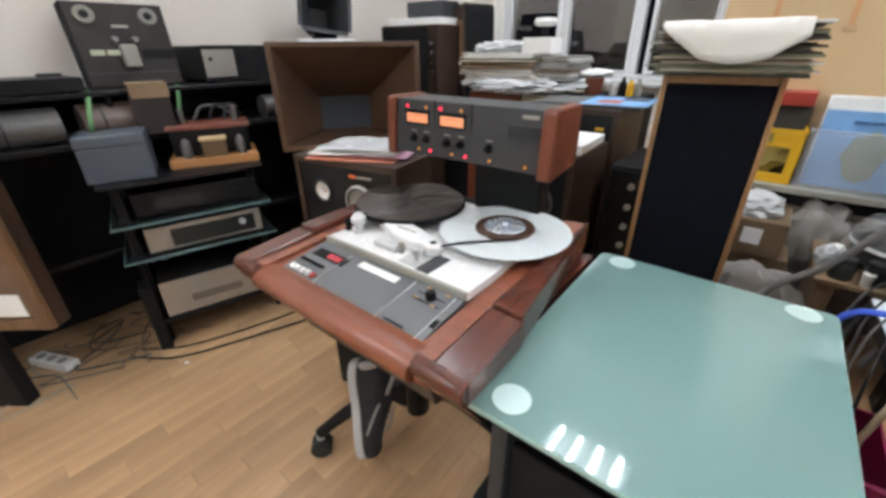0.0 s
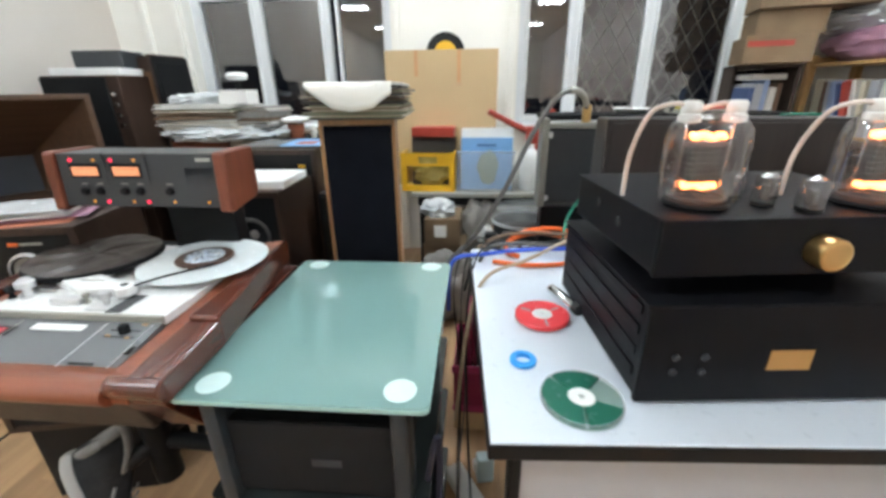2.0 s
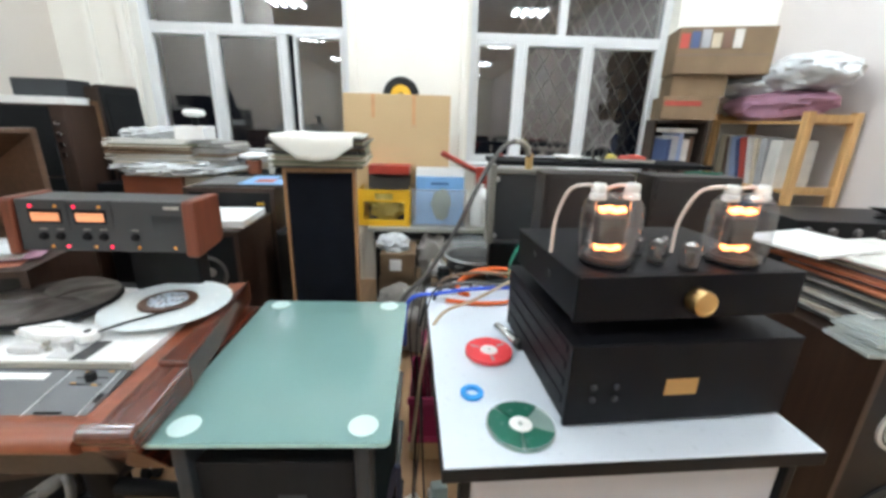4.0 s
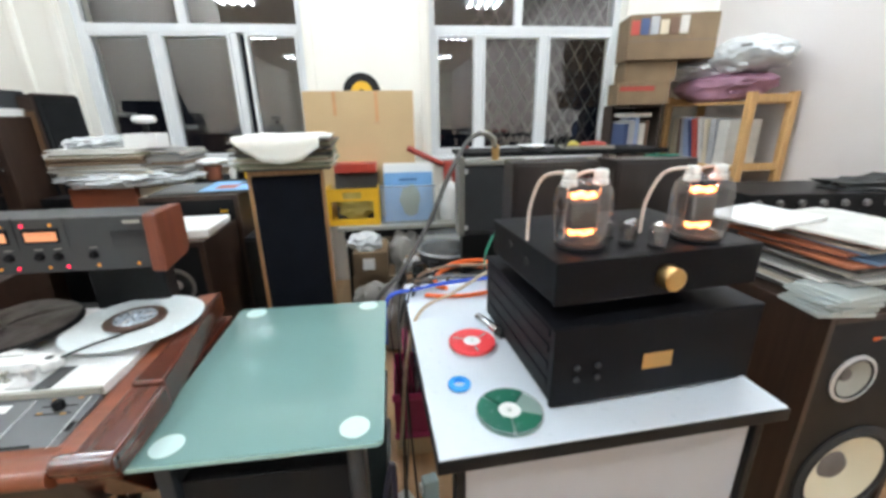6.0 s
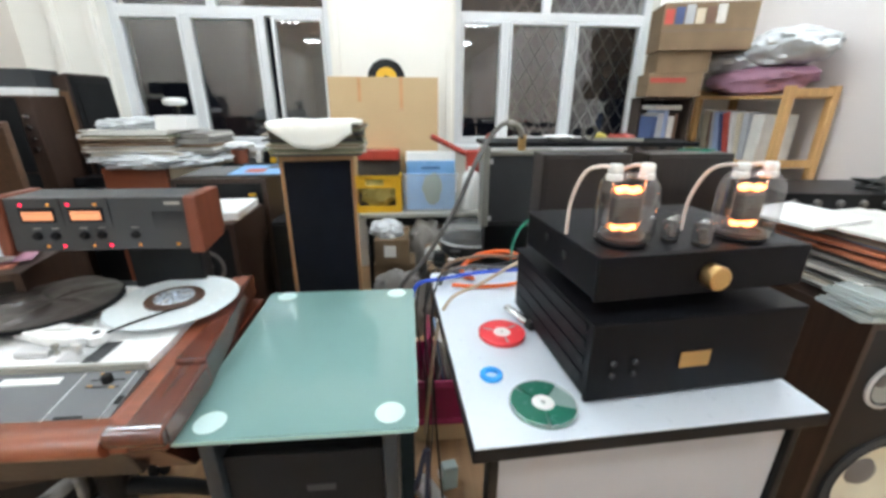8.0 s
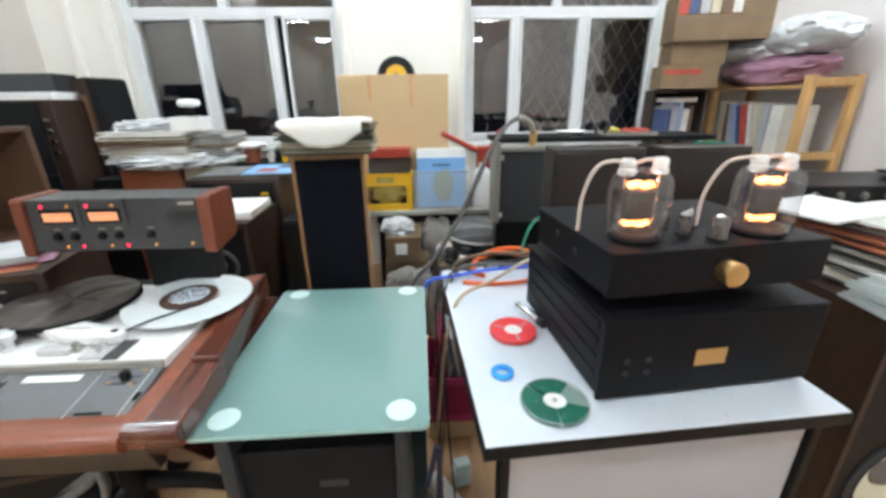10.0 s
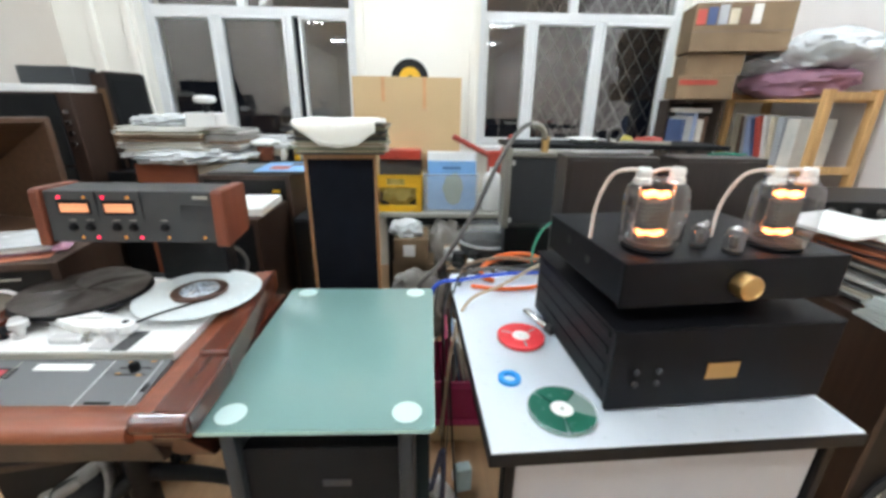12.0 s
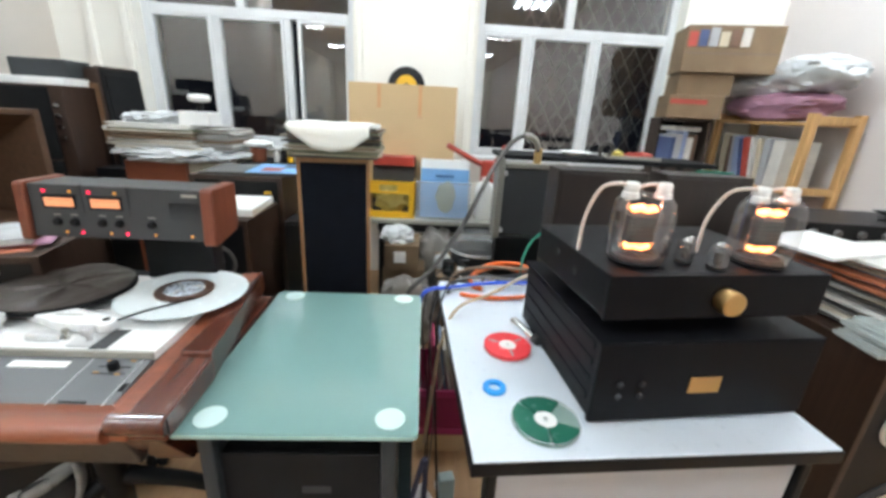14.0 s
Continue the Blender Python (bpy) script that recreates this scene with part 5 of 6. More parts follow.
ta = thing("small_tube_amp", *on_rack(0.41, 0.10, 0.7205), 66, "small valve amplifier on a wooden base", "amplifier")
part("base", box(-0.17, 0.16, 0, 0.24, 0.0, 0.035, 0.004), wood("orange_wood", (0.35, 0.15, 0.05), (0.48, 0.23, 0.09), "x"), ta, "orange-brown wooden base")
part("body", box(-0.15, 0.14, 0.06, 0.23, 0.035, 0.14, 0.006), BLACK, ta)
part("top", box(-0.16, 0.15, 0.05, 0.24, 0.1405, 0.155, 0.004), tone("rosewood", (0.16, 0.05, 0.035), 0.4), ta, "reddish top plate")
part("transformer", box(-0.045, 0.045, 0.01, 0.06, 0.035, 0.10, 0.004), tone("transformer_wood", (0.12, 0.07, 0.035)), ta)
part("transformer_lid", box(-0.05, 0.05, 0.005, 0.065, 0.1005, 0.112, 0.002), CARD, ta)
for x in (-0.10, 0.10):
    part("tube", lathe([(0.018, 0.035), (0.020, 0.06), (0.018, 0.095), (0.008, 0.11), (0, 0.112)], 20, Matrix.Translation((x, 0.03, 0))), DULLSTEEL, ta, "dull silvered tube", True)
for x in (-0.10, 0.10):
    part("stand_pipe", disc(0.012, 0.06, 16, m=Matrix.Translation((x, 0.15, 0.155))), DULLSTEEL, ta)
for k in range(3):
    part("cable", tube([(-0.06 + 0.06 * k, 0.2, 0.155), (-0.02 + 0.05 * k, 0.22, 0.21), (0.06 + 0.03 * k, 0.24, 0.20), (0.12, 0.28 + 0.02 * k, 0.12)], 0.005), (GREYW, RUBBER, GREYV)[k], ta, smooth=True)

ls = thing("framed_speaker", -1.44, -0.315, 0.355, 0, "loudspeaker with a broad brown wooden frame", "loudspeaker")
fr = bmesh.new()
for a in ((-0.40, -0.36, 0, 0.62), (-0.04, 0.0, 0, 0.62)):
    bm_box(fr, a[0], a[1], -0.02, 0.0, a[2], a[3], 0.003)
for a in ((0, 0.04), (0.58, 0.62)):
    bm_box(fr, -0.36, -0.04, -0.02, 0.0, a[0], a[1], 0.003)
part("frame", fr, DARKTEAK, ls, "brown wooden frame")
part("cabinet", box(-0.40, 0.0, 0.0005, 0.05, 0, 0.62, 0.003), WALNUT, ls)
part("panel", box(-0.359, -0.041, -0.012, -0.002, 0.04, 0.58, 0.002), tone("brown_board", (0.16, 0.10, 0.065)), ls)
part("paper_note", box(-0.34, -0.06, -0.016, -0.0125, 0.05, 0.13, 0.001), PAPERW, ls)
ls.matrix_basis = pose(-1.46, -0.315, 0.355, 0, 0, 40)
single("speaker_stand", box(-0.38, -0.26, 0.0, 0.05, 0, 0.354, 0.003), BLACK, "black stand under a framed loudspeaker", "stand", m=pose(-1.46, -0.315, 0, 0, 0, 40))

# clutter on the floor by the rack
st = thing("power_strip", -1.86, -0.37, 0, 25, "white power strip on the floor", "power strip")
part("body", box(-0.10, 0.10, -0.028, 0.028, 0, 0.035, 0.006), PAPERW, st)
for k in range(3):
    part("socket", disc(0.017, 0.002, 20, m=Matrix.Translation((-0.06 + 0.055 * k, 0, 0.0345))), GREYFR, st)
rnd = random.Random(11)
for k in range(9):
    y0 = -0.45 + 0.07 * k
    pts = [(-1.98, y0, 0.008)]
    for j in range(5):
        pts.append((-1.95 + 0.09 * j + rnd.uniform(-0.08, 0.06), y0 + rnd.uniform(-0.14, 0.16), 0.009 + 0.012 * (rnd.random() > 0.7)))
    single("floor_cable", tube(pts, rnd.choice((0.0025, 0.003, 0.004))), rnd.choice((GREYW, BROWNW, BROWNW, GREYFR)), "thin cable lying on the floor", "cable", "floor cables", smooth=True)
single("floor_cable", tube([(-1.66, -0.16, 0.007), (-1.50, -0.03, 0.007), (-1.38, 0.25, 0.007), (-1.30, 0.52, 0.007), (-1.42, 0.70, 0.007)], 0.004), RUBBER, "black cable on the floor before the rack", "cable", "floor cables", smooth=True)
single("floor_cable", tube([(-1.68, -0.12, 0.007), (-1.55, 0.02, 0.007), (-1.45, 0.28, 0.007), (-1.38, 0.55, 0.007)], 0.0035), RUBBER, "black cable on the floor before the rack", "cable", "floor cables", smooth=True)
single("paper_scrap", box(-0.008, 0.008, -0.006, 0.006, 0, 0.002), PAPERW, "tiny white scrap on the floor", "scrap", m=pose(-1.45, -0.03, 0.0005, 0, 0, 30))

# ---- window side: crates, carton, grey cabinet ----
ctab = thing("crate_table", 0, 0, 0, 0, "low black table with a grey edge under the window", "table")
part("top", box(0.03, 1.60, 1.82, 2.42, 0.591, 0.615, 0.002), GREYFR, ctab, "grey table top")
part("rail", box(0.06, 1.57, 1.86, 1.88, 0.533, 0.5905, 0.002), BLACK, ctab)
for x in (0.07, 1.52):
    for y in (1.84, 2.36):
        part("leg", box(x, x + 0.045, y, y + 0.045, 0, 0.5905, 0.003), BLACK, ctab)
cb = thing("cardboard_box", 0.189, 2.165, 0.6155, 0, "large flat cardboard box standing upright", "box")
part("body", box(-0.331, 0.331, -0.10, 0.13, 0, 0.781, 0.004), CARD, cb)
for x in (-0.145, 0.105):
    part("tape_strip", box(x - 0.010, x + 0.010, -0.1045, -0.1028, 0.64 - 0.05 * (x > 0), 0.780), tone("orange_tape", (0.62, 0.33, 0.15)), cb, "faded orange tape")
part("handle_plug", box(0.085, 0.125, -0.106, -0.1028, 0.585, 0.605, 0.003), tone("tan_plug", (0.55, 0.36, 0.2)), cb)
rd = thing("vinyl_record", 0.190, 2.40, 1.405, 0, "black record with a yellow label behind the cardboard box", "record")
part("disc", disc(0.125, 0.002, 64, m=pose(0, 0, 0, 82, 0, 0)), BLACK, rd, smooth=True)
part("label", disc(0.072, 0.0008, 48, m=pose(0, -0.0004, 0, 82, 0, 0) @ Matrix.Translation((0, 0, 0.002))), YELLOW, rd, "yellow paper label")
part("hole", disc(0.02, 0.0006, 20, m=pose(0, -0.0004, 0, 82, 0, 0) @ Matrix.Translation((0, 0, 0.0028))), BLACK, rd)
single("rear_ledge", box(0.02, 0.36, 2.375, 2.50, 0.6155, 1.281, 0.003), GREYBOARD, "pale board block behind the cardboard box", "block")


def crate(name, x, w, d, h, mat, label, slots):
    c = thing(name, x, 1.86, 0.6155, 0, label, "crate")
    part("bottom", box(0, w, 0, d, 0, 0.012, 0.002), mat, c)
    part("rear_wall", box(0.010, w - 0.010, d - 0.010, d, 0.012, h, 0.002), mat, c)
    for a in ((0, 0.010), (w - 0.010, w)):
        part("side_wall", box(a[0], a[1], 0.0, d, 0.012, h, 0.002), mat, c)
    f = bmesh.new()
    if slots:
        for a in ((0.010, 0.035, 0.012, h), (w - 0.035, w - 0.010, 0.012, h), (0.035, w - 0.035, h - 0.022, h), (0.035, w - 0.035, h - 0.075, h - 0.060), (0.035, w * 0.33, h - 0.060, h - 0.022),
                  (w * 0.67, w - 0.035, h - 0.060, h - 0.022), (0.035, w - 0.035, 0.012, 0.04)):
            bm_box(f, a[0], a[1], 0, 0.010, a[2], a[3], 0.002)
    else:
        bm_box(f, 0.010, w - 0.010, 0, 0.006, 0.012, h, 0.002)
    part("front_wall", f, mat, c)
    part("rim", box(-0.004, w + 0.004, -0.004, 0.0, h - 0.012, h + 0.002, 0.001), mat, c)
    return c


yc = crate("yellow_crate", -0.035, 0.318, 0.34, 0.225, YELLOW, "yellow plastic crate full of bagged discs", True)
bag = blob(0.142, 1.92, 0.728, 0.10, 0.035, 0.075, 7, 0.5, 3, 5)
single("disc_bag", bag, tone("olive_film", (0.42, 0.33, 0.10), 0.25), "shiny film bags inside the yellow crate", "bag", smooth=True)
wc = crate("clear_crate", 0.290, 0.335, 0.34, 0.235, MILKY, "milky plastic crate with record sleeves", False)


def sleeves(x, y, z, n, mats, w, h, label, gap=0.012, lean=4):
    for k in range(n):
        s = single("record_sleeve", box(-w / 2, w / 2, 0, 0.006, 0, h, 0.001, pose(0, 0, 0, -lean, 0, 0)), mats[k % len(mats)], label, "record sleeve", "sleeves in a crate")
        s.matrix_basis = pose(x + 0.004 * (k % 3), y + gap * k, z + 0.002 * (k % 2))


sleeves(0.464, 1.885, 0.6285, 1, [BLUEP], 0.295, 0.295, "pale blue record sleeve standing in a crate")
sleeves(0.464, 1.91, 0.6285, 9, [PAPERW, COVERS[2], PAPERW], 0.295, 0.338, "white record sleeve standing in a crate", 0.014)
single("sleeve_picture", blob(0, 0, 0, 0.058, 0.003, 0.088, 3, 0.3, 3, 4), tone("olive_print", (0.26, 0.30, 0.20)), "olive printed patch on the blue sleeve", "print", m=pose(0.472, 1.8900, 0.753, -4, 0, 0))
single("sleeve_title_bar", box(-0.055, 0.055, -0.0008, 0.0008, 0, 0.012), tone("dark_blue_print", (0.05, 0.13, 0.33)), "dark blue title bar on the blue sleeve", "print", m=pose(0.462, 1.8985, 0.875, -4, 0, 0))
sleeves(0.142, 1.99, 0.6285, 8, [COVERS[3], COVERS[4], MATT], 0.26, 0.285, "dark record sleeve standing in a crate", 0.016)
single("red_box", box(-0.125, 0.125, -0.08, 0.08, 0, 0.055, 0.004), REDP, "flat red box on top of the dark sleeves", "box", m=pose(0.15, 2.02, 0.923, 0, 0, -2))
hm = thing("red_tool", 0.64, 1.98, 0.948, 0, "long red handled tool lying across the crates", "tool")
part("handle", tube([(-0.17, -0.02, 0.115), (0.0, 0, 0.03), (0.09, 0.01, -0.012)], 0.017, 12, 4), REDP, hm, smooth=True)
part("head", box(0.05, 0.13, -0.03, 0.04, -0.12, 0.03, 0.01), REDP, hm)
part("red_pipe", disc(0.02, 0.2, 18, m=Matrix.Translation((0.10, 0.01, -0.05)) @ pose(0, 0, 0, 0, 30, 0)), REDP, hm, smooth=True)
single("white_bottle", lathe([(0, 0), (0.055, 0), (0.06, 0.01), (0.06, 0.19), (0.045, 0.225), (0.022, 0.24), (0.022, 0.265), (0, 0.266)], 28, Matrix.Translation((0.72, 1.95, 0.6155))), PAPERW, "white plastic canister beside the crates", "canister", smooth=True)
single("round_case", disc(0.13, 0.035, 40, m=Matrix.Translation((0.81, 2.0, 0.793)) @ pose(0, 0, 0, 78, 0, -6)), tone("grey_case", (0.55, 0.53, 0.5)), "pale round case leaning by the window", "case", smooth=True)
single("carton", box(0.70, 0.92, 1.97, 2.06, 0.6155, 0.675, 0.004), COVERS[2], "pale carton under the round case", "box")

gc = thing("grey_cabinet", 0.69, 1.35, 0, 0, "grey vinyl guitar amplifier cabinet with pale trim", "cabinet")
part("body", box(0.03, 0.34, 0.005, 0.11, 0.69, 1.015, 0.006), GREYV, gc)
part("trim", box(0.0, 0.03, -0.01, 0.12, 0.67, 1.060, 0.006), OLIVETRIM, gc, "olive grey end trim")
part("top_trim", box(0.03, 0.345, -0.01, 0.12, 1.016, 1.040, 0.006), OLIVETRIM, gc, "olive grey top trim")
part("plinth", box(0.02, 0.34, 0.01, 0.10, 0.0, 0.67, 0.004), BLACK, gc)
for z in (0.71, 0.99):
    part("corner", box(0.030, 0.046, 0.0, 0.006, z - 0.012, z + 0.012, 0.002), ALU, gc)
rb = thing("rear_board", 0, 0, 0, 0, "long dark board on legs behind the black cabinets", "board")
part("top", box(0.72, 1.86, 1.50, 1.80, 1.040, 1.064, 0.003), MATT, rb)
for x in (0.76, 1.80):
    part("leg", box(x, x + 0.03, 1.74, 1.77, 0, 1.0398, 0.003), BLACK, rb)
tr = thing("shallow_tray", 1.44, 1.60, 1.0645, -4, "shallow pale tray with red and yellow scraps", "tray")
part("base", box(-0.13, 0.13, -0.06, 0.06, 0, 0.006, 0.002), GREYFR, tr)
for a in ((-0.13, 0.13, -0.062, -0.056), (-0.13, 0.13, 0.056, 0.062)):
    part("rim", box(*a, 0.0062, 0.018, 0.002), GREYFR, tr)
part("red_scrap", blob(0.04, 0.01, 0.018, 0.07, 0.03, 0.018, 3, 0.4, 3, 4, 0.0064), REDP, tr, "crumpled red scrap", True)
part("yellow_scrap", blob(-0.08, 0.0, 0.018, 0.03, 0.03, 0.020, 5, 0.4, 3, 4, 0.0064), tone("pale_yellow_scrap", (0.62, 0.52, 0.12)), tr, "crumpled yellow scrap", True)
single("hose_end", tube([(1.27, 1.60, 1.072), (1.255, 1.58, 1.12), (1.285, 1.56, 1.145), (1.32, 1.575, 1.12), (1.315, 1.60, 1.072)], 0.009, 10, 6), GREYW, "short grey hose bent in a loop on the board", "hose", smooth=True)
single("top_cable", tube([(1.30, 0.84, 1.0965), (1.36, 0.86, 1.0965), (1.40, 0.83, 1.0965), (1.44, 0.85, 1.0965)], 0.004), GREENW, "thin green cable lying on a black cabinet", "cable", smooth=True)
hose = thing("grey_hose", 0, 0, 0, 0, "thick grey hose bent over from the floor", "hose")
part("hose", tube([(0.20, 1.02, 0.02), (0.27, 1.06, 0.44), (0.40, 1.10, 0.60), (0.53, 1.16, 0.80), (0.63, 1.20, 1.01), (0.71, 1.24, 1.130), (0.78, 1.28, 1.170), (0.84, 1.32, 1.15), (0.87, 1.36, 1.095)], 0.0105, 12, 8), GREYW, hose, smooth=True)
part("sleeve", tube([(0.775, 1.278, 1.169), (0.81, 1.30, 1.166), (0.845, 1.324, 1.144), (0.862, 1.348, 1.112)], 0.0135, 12, 6), GREYFR, hose, "pale flexible end sleeve", True)
part("connector", disc(0.018, 0.07, 18, m=Matrix.Translation((0.872, 1.365, 1.041))), GOLD, hose, "brass connector", True)

DARKBROWN = wood("near_black_veneer", (0.010, 0.0065, 0.0055), (0.019, 0.012, 0.010), "z", 0.45)
for x0 in (0.785, 1.150):
    c = thing("black_cabinet", x0, 0.76, 0, 0, "plain black loudspeaker cabinet turned away", "cabinet", "black cabinets")
    part("body", box(0, 0.305, 0.0, 0.12, 0.36, 1.092, 0.005), DARKBROWN, c)
    part("back_panel", box(0.012, 0.293, -0.004, 0.0, 0.375, 1.080, 0.002), DARKBROWN, c)
    part("plinth", box(0.02, 0.285, 0.02, 0.10, 0, 0.3595, 0.003), BLACK, c)
single("white_dish", lathe([(0, 0), (0.05, 0), (0.085, 0.022), (0.08, 0.024), (0.045, 0.006), (0, 0.006)], 32, Matrix.Translation((1.14, 1.62, 1.0645))), PAPERW, "white dish on a flat black box", "dish", smooth=True)

# under the crate table
for k, (x, y, z, rx, ry, rz_, mt, l) in enumerate((
        (0.20, 1.68, 0.563, 0.095, 0.08, 0.055, PLASTICBAG, "crumpled clear plastic bag on cartons"), (0.42, 1.86, 0.36, 0.13, 0.10, 0.20, BAGGREY, "grey bundle under the crate table"),
        (0.27, 1.45, 0.19, 0.17, 0.10, 0.20, BAGGREY, "pale grey sack on the floor"),
        (0.62, 1.85, 0.25, 0.20, 0.14, 0.24, BAGGREY, "grey bundle in the shade"), (0.44, 1.50, 0.475, 0.03, 0.03, 0.04, PLASTICBAG, "white crumpled film under the crate table"), (0.47, 1.56, 0.47, 0.03, 0.03, 0.035, PAPERW, "white crumpled paper ball"))):
    single("crumpled_bag", blob(x, y, z, rx, ry, rz_, k + 1, 0.26, 4, 2.6, 0.001), mt, l, "bag", smooth=True)
single("carton", box(0.13, 0.325, 1.58, 1.84, 0.38, 0.53, 0.004), CARDB, "worn brown carton under the crate table", "box")
single("carton", box(0.12, 0.36, 1.59, 1.84, 0.0, 0.3795, 0.004), CARDB, "worn brown carton on the floor", "box")
single("carton_label", box(0.185, 0.25, 1.575, 1.5795, 0.43, 0.495), PAPERW, "white label on a worn carton", "label")
FILM = material("cloudy_film", (0.62, 0.64, 0.64), 0.2, spread=0.1, bump=0.6, bump_scale=40, alpha=0.28)
pot = thing("covered_dish", 0.655, 1.58, 0.435, 0, "dark round dish under a clear plastic cover", "dish")
pot.matrix_basis = pose(0.665, 1.60, 0.435) @ Matrix.Diagonal((1.05, 1.05, 1.12, 1))
part("dish", lathe([(0, 0), (0.12, 0), (0.150, 0.03), (0.150, 0.085), (0.140, 0.085), (0.138, 0.035), (0, 0.02)], 40), GREYV, pot, smooth=True)
part("cover", lathe([(0.158, 0.080), (0.160, 0.095), (0.155, 0.125), (0.140, 0.150), (0.100, 0.158), (0.095, 0.150), (0, 0.150)], 40), FILM, pot, "clear plastic cover", True)
part("cover_rim", lathe([(0.162, 0.078), (0.166, 0.084), (0.162, 0.092)], 40), PLASTICBAG, pot, smooth=True)
single("low_shelf", box(0.42, 0.90, 1.38, 1.80, 0.415, 0.4345, 0.003), CARDB, "brown board shelf with jars on it", "shelf")
for x in (0.44, 0.83):
    single("shelf_block", box(x, x + 0.05, 1.42, 1.76, 0, 0.4145, 0.002), CARDB, "brown board support of a shelf", "support", "shelf supports")
for k in range(2):
    j = thing("lidded_jar", 0.485 + 0.085 * k, 1.43 + 0.01 * k, 0.435, 0, "small dark jar with black lid", "jar", "jars")
    part("body", lathe([(0, 0), (0.032, 0), (0.034, 0.008), (0.034, 0.050), (0.028, 0.058), (0, 0.058)], 24), DARKGLASS, j, smooth=True)
    part("lid", disc(0.030, 0.018, 24, m=Matrix.Translation((0, 0, 0.058))), RUBBER, j, smooth=True)
single("white_cup", lathe([(0, 0), (0.013, 0), (0.017, 0.045), (0.014, 0.045), (0, 0.04)], 20, Matrix.Translation((0.548, 1.405, 0.435))), PAPERW, "small white cup between two jars", "cup", smooth=True)
single("blue_bottle", lathe([(0, 0), (0.03, 0), (0.032, 0.08), (0.012, 0.11), (0.012, 0.13), (0, 0.131)], 20, Matrix.Translation((0.22, 1.30, 0.0))), PAPERW, "white bottle on the floor", "bottle", smooth=True)

# between cart and table
single("carton", box(0.345, 0.60, 0.668, 0.93, 0.0, 0.085, 0.003), CARD, "low tan carton under a magenta crate", "box")
MC = 0.0855
mc = thing("magenta_crate", 0.345, 0.660, MC, 0, "magenta plastic crate with papers and sleeves", "crate")
for a in ((0, 0.25, 0, 0.006, 0.008, 0.205), (0, 0.25, 0.264, 0.27, 0.008, 0.205), (0, 0.006, 0.0062, 0.2638, 0.008, 0.205), (0.244, 0.25, 0.0062, 0.2638, 0.008, 0.205), (0, 0.25, 0, 0.27, 0, 0.0078)):
    part("wall", box(*a, 0.0015), MAGENTA, mc)
PINK = material("magenta_rim", (0.42, 0.03, 0.13), 0.35, spread=0.1)
part("rim", box(-0.006, 0.256, -0.010, -0.0004, 0.178, 0.207, 0.003), PINK, mc, "brighter magenta rim")
part("rim", box(-0.004, 0.254, -0.007, -0.0004, 0.012, 0.034, 0.003), PINK, mc, "brighter magenta foot rim")
for k, (mt, h, ln) in enumerate(((MAGENTA, 0.33, 6), (COVERS[2], 0.25, 12), (PINK, 0.36, -4), (MAGENTA, 0.37, -6), (COVERS[5], 0.36, -8), (COVERS[2], 0.355, -10), (COVERS[1], 0.33, -12), (COVERS[4], 0.34, -12))):
    f = single("paper_folder", box(-0.004, 0.004, 0, 0.17, 0, h, 0.001, pose(0, 0, 0, 0, ln, 0)), mt, "paper folder standing in a magenta crate", "folder", "folders in the crate")
    f.matrix_basis = pose(0.366 + 0.024 * k + 0.012 * (k > 3), 0.68, MC + 0.0085)
ad = thing("power_adapter", 0.455, 0.47, 0, 12, "white power adapter standing on the floor", "adapter")
part("case", box(-0.026, 0.026, -0.02, 0.02, 0, 0.095, 0.005), tone("aqua_plastic", (0.52, 0.66, 0.66)), ad)
part("pin_block", box(-0.036, -0.0262, -0.012, 0.012, 0.045, 0.075, 0.002), PAPERW, ad)
single("power_strip", box(-0.03, 0.03, -0.14, 0.14, 0, 0.04, 0.006), PAPERW, "white power strip on the floor under the cables", "power strip", m=pose(0.425, 0.36, 0.0, 0, 0, 32))
rnd = random.Random(21)
for k in range(4):
    x = 0.366 + 0.010 * k
    pts = [(x + 0.12, 0.62 - 0.02 * k, 0.755), (x + 0.03, 0.60 - 0.03 * k, 0.775 - 0.01 * (k % 3)), (x - 0.005 + rnd.uniform(-0.01, 0.01), 0.52 - 0.035 * k, 0.66), (x + rnd.uniform(-0.01, 0.02), 0.42 - 0.04 * k, 0.45),
           (x + rnd.uniform(-0.01, 0.02), 0.30 - 0.04 * k, 0.22), (x + rnd.uniform(0, 0.05), 0.20 - 0.03 * k, 0.03), (x + 0.03, 0.05 - 0.03 * k, 0.012)]
    single("hanging_cable", tube(pts, rnd.choice((0.0022, 0.0028, 0.0034))), rnd.choice((RUBBER, GREYW, BROWNW, RUBBER)), "dark cable hanging beside the white table", "cable", "hanging cables", smooth=True)
single("blue_cable", tube([(0.34, 0.50, 0.60), (0.352, 0.50, 0.745), (0.44, 0.515, 0.765), (0.55, 0.545, 0.768), (0.66, 0.565, 0.765), (0.76, 0.56, 0.77)], 0.0055), BLUEW, "bright blue cable across the white table", "cable", smooth=True)
single("blue_cable", tube([(0.345, -0.03, 0.60), (0.362, -0.045, 0.70), (0.366, -0.04, 0.66), (0.362, -0.03, 0.45), (0.37, -0.01, 0.1), (0.40, 0.02, 0.012)], 0.005), tone("navy_wire", (0.006, 0.008, 0.025)), "dark blue cable hanging at the cart", "cable", smooth=True)
single("beige_cable", tube([(0.37, 0.30, 0.40), (0.40, 0.34, 0.66), (0.44, 0.385, 0.758), (0.54, 0.455, 0.775), (0.64, 0.52, 0.80), (0.72, 0.56, 0.82)], 0.0048), tone("beige_wire", (0.46, 0.36, 0.25)), "beige cable rising over the white table", "cable", smooth=True)
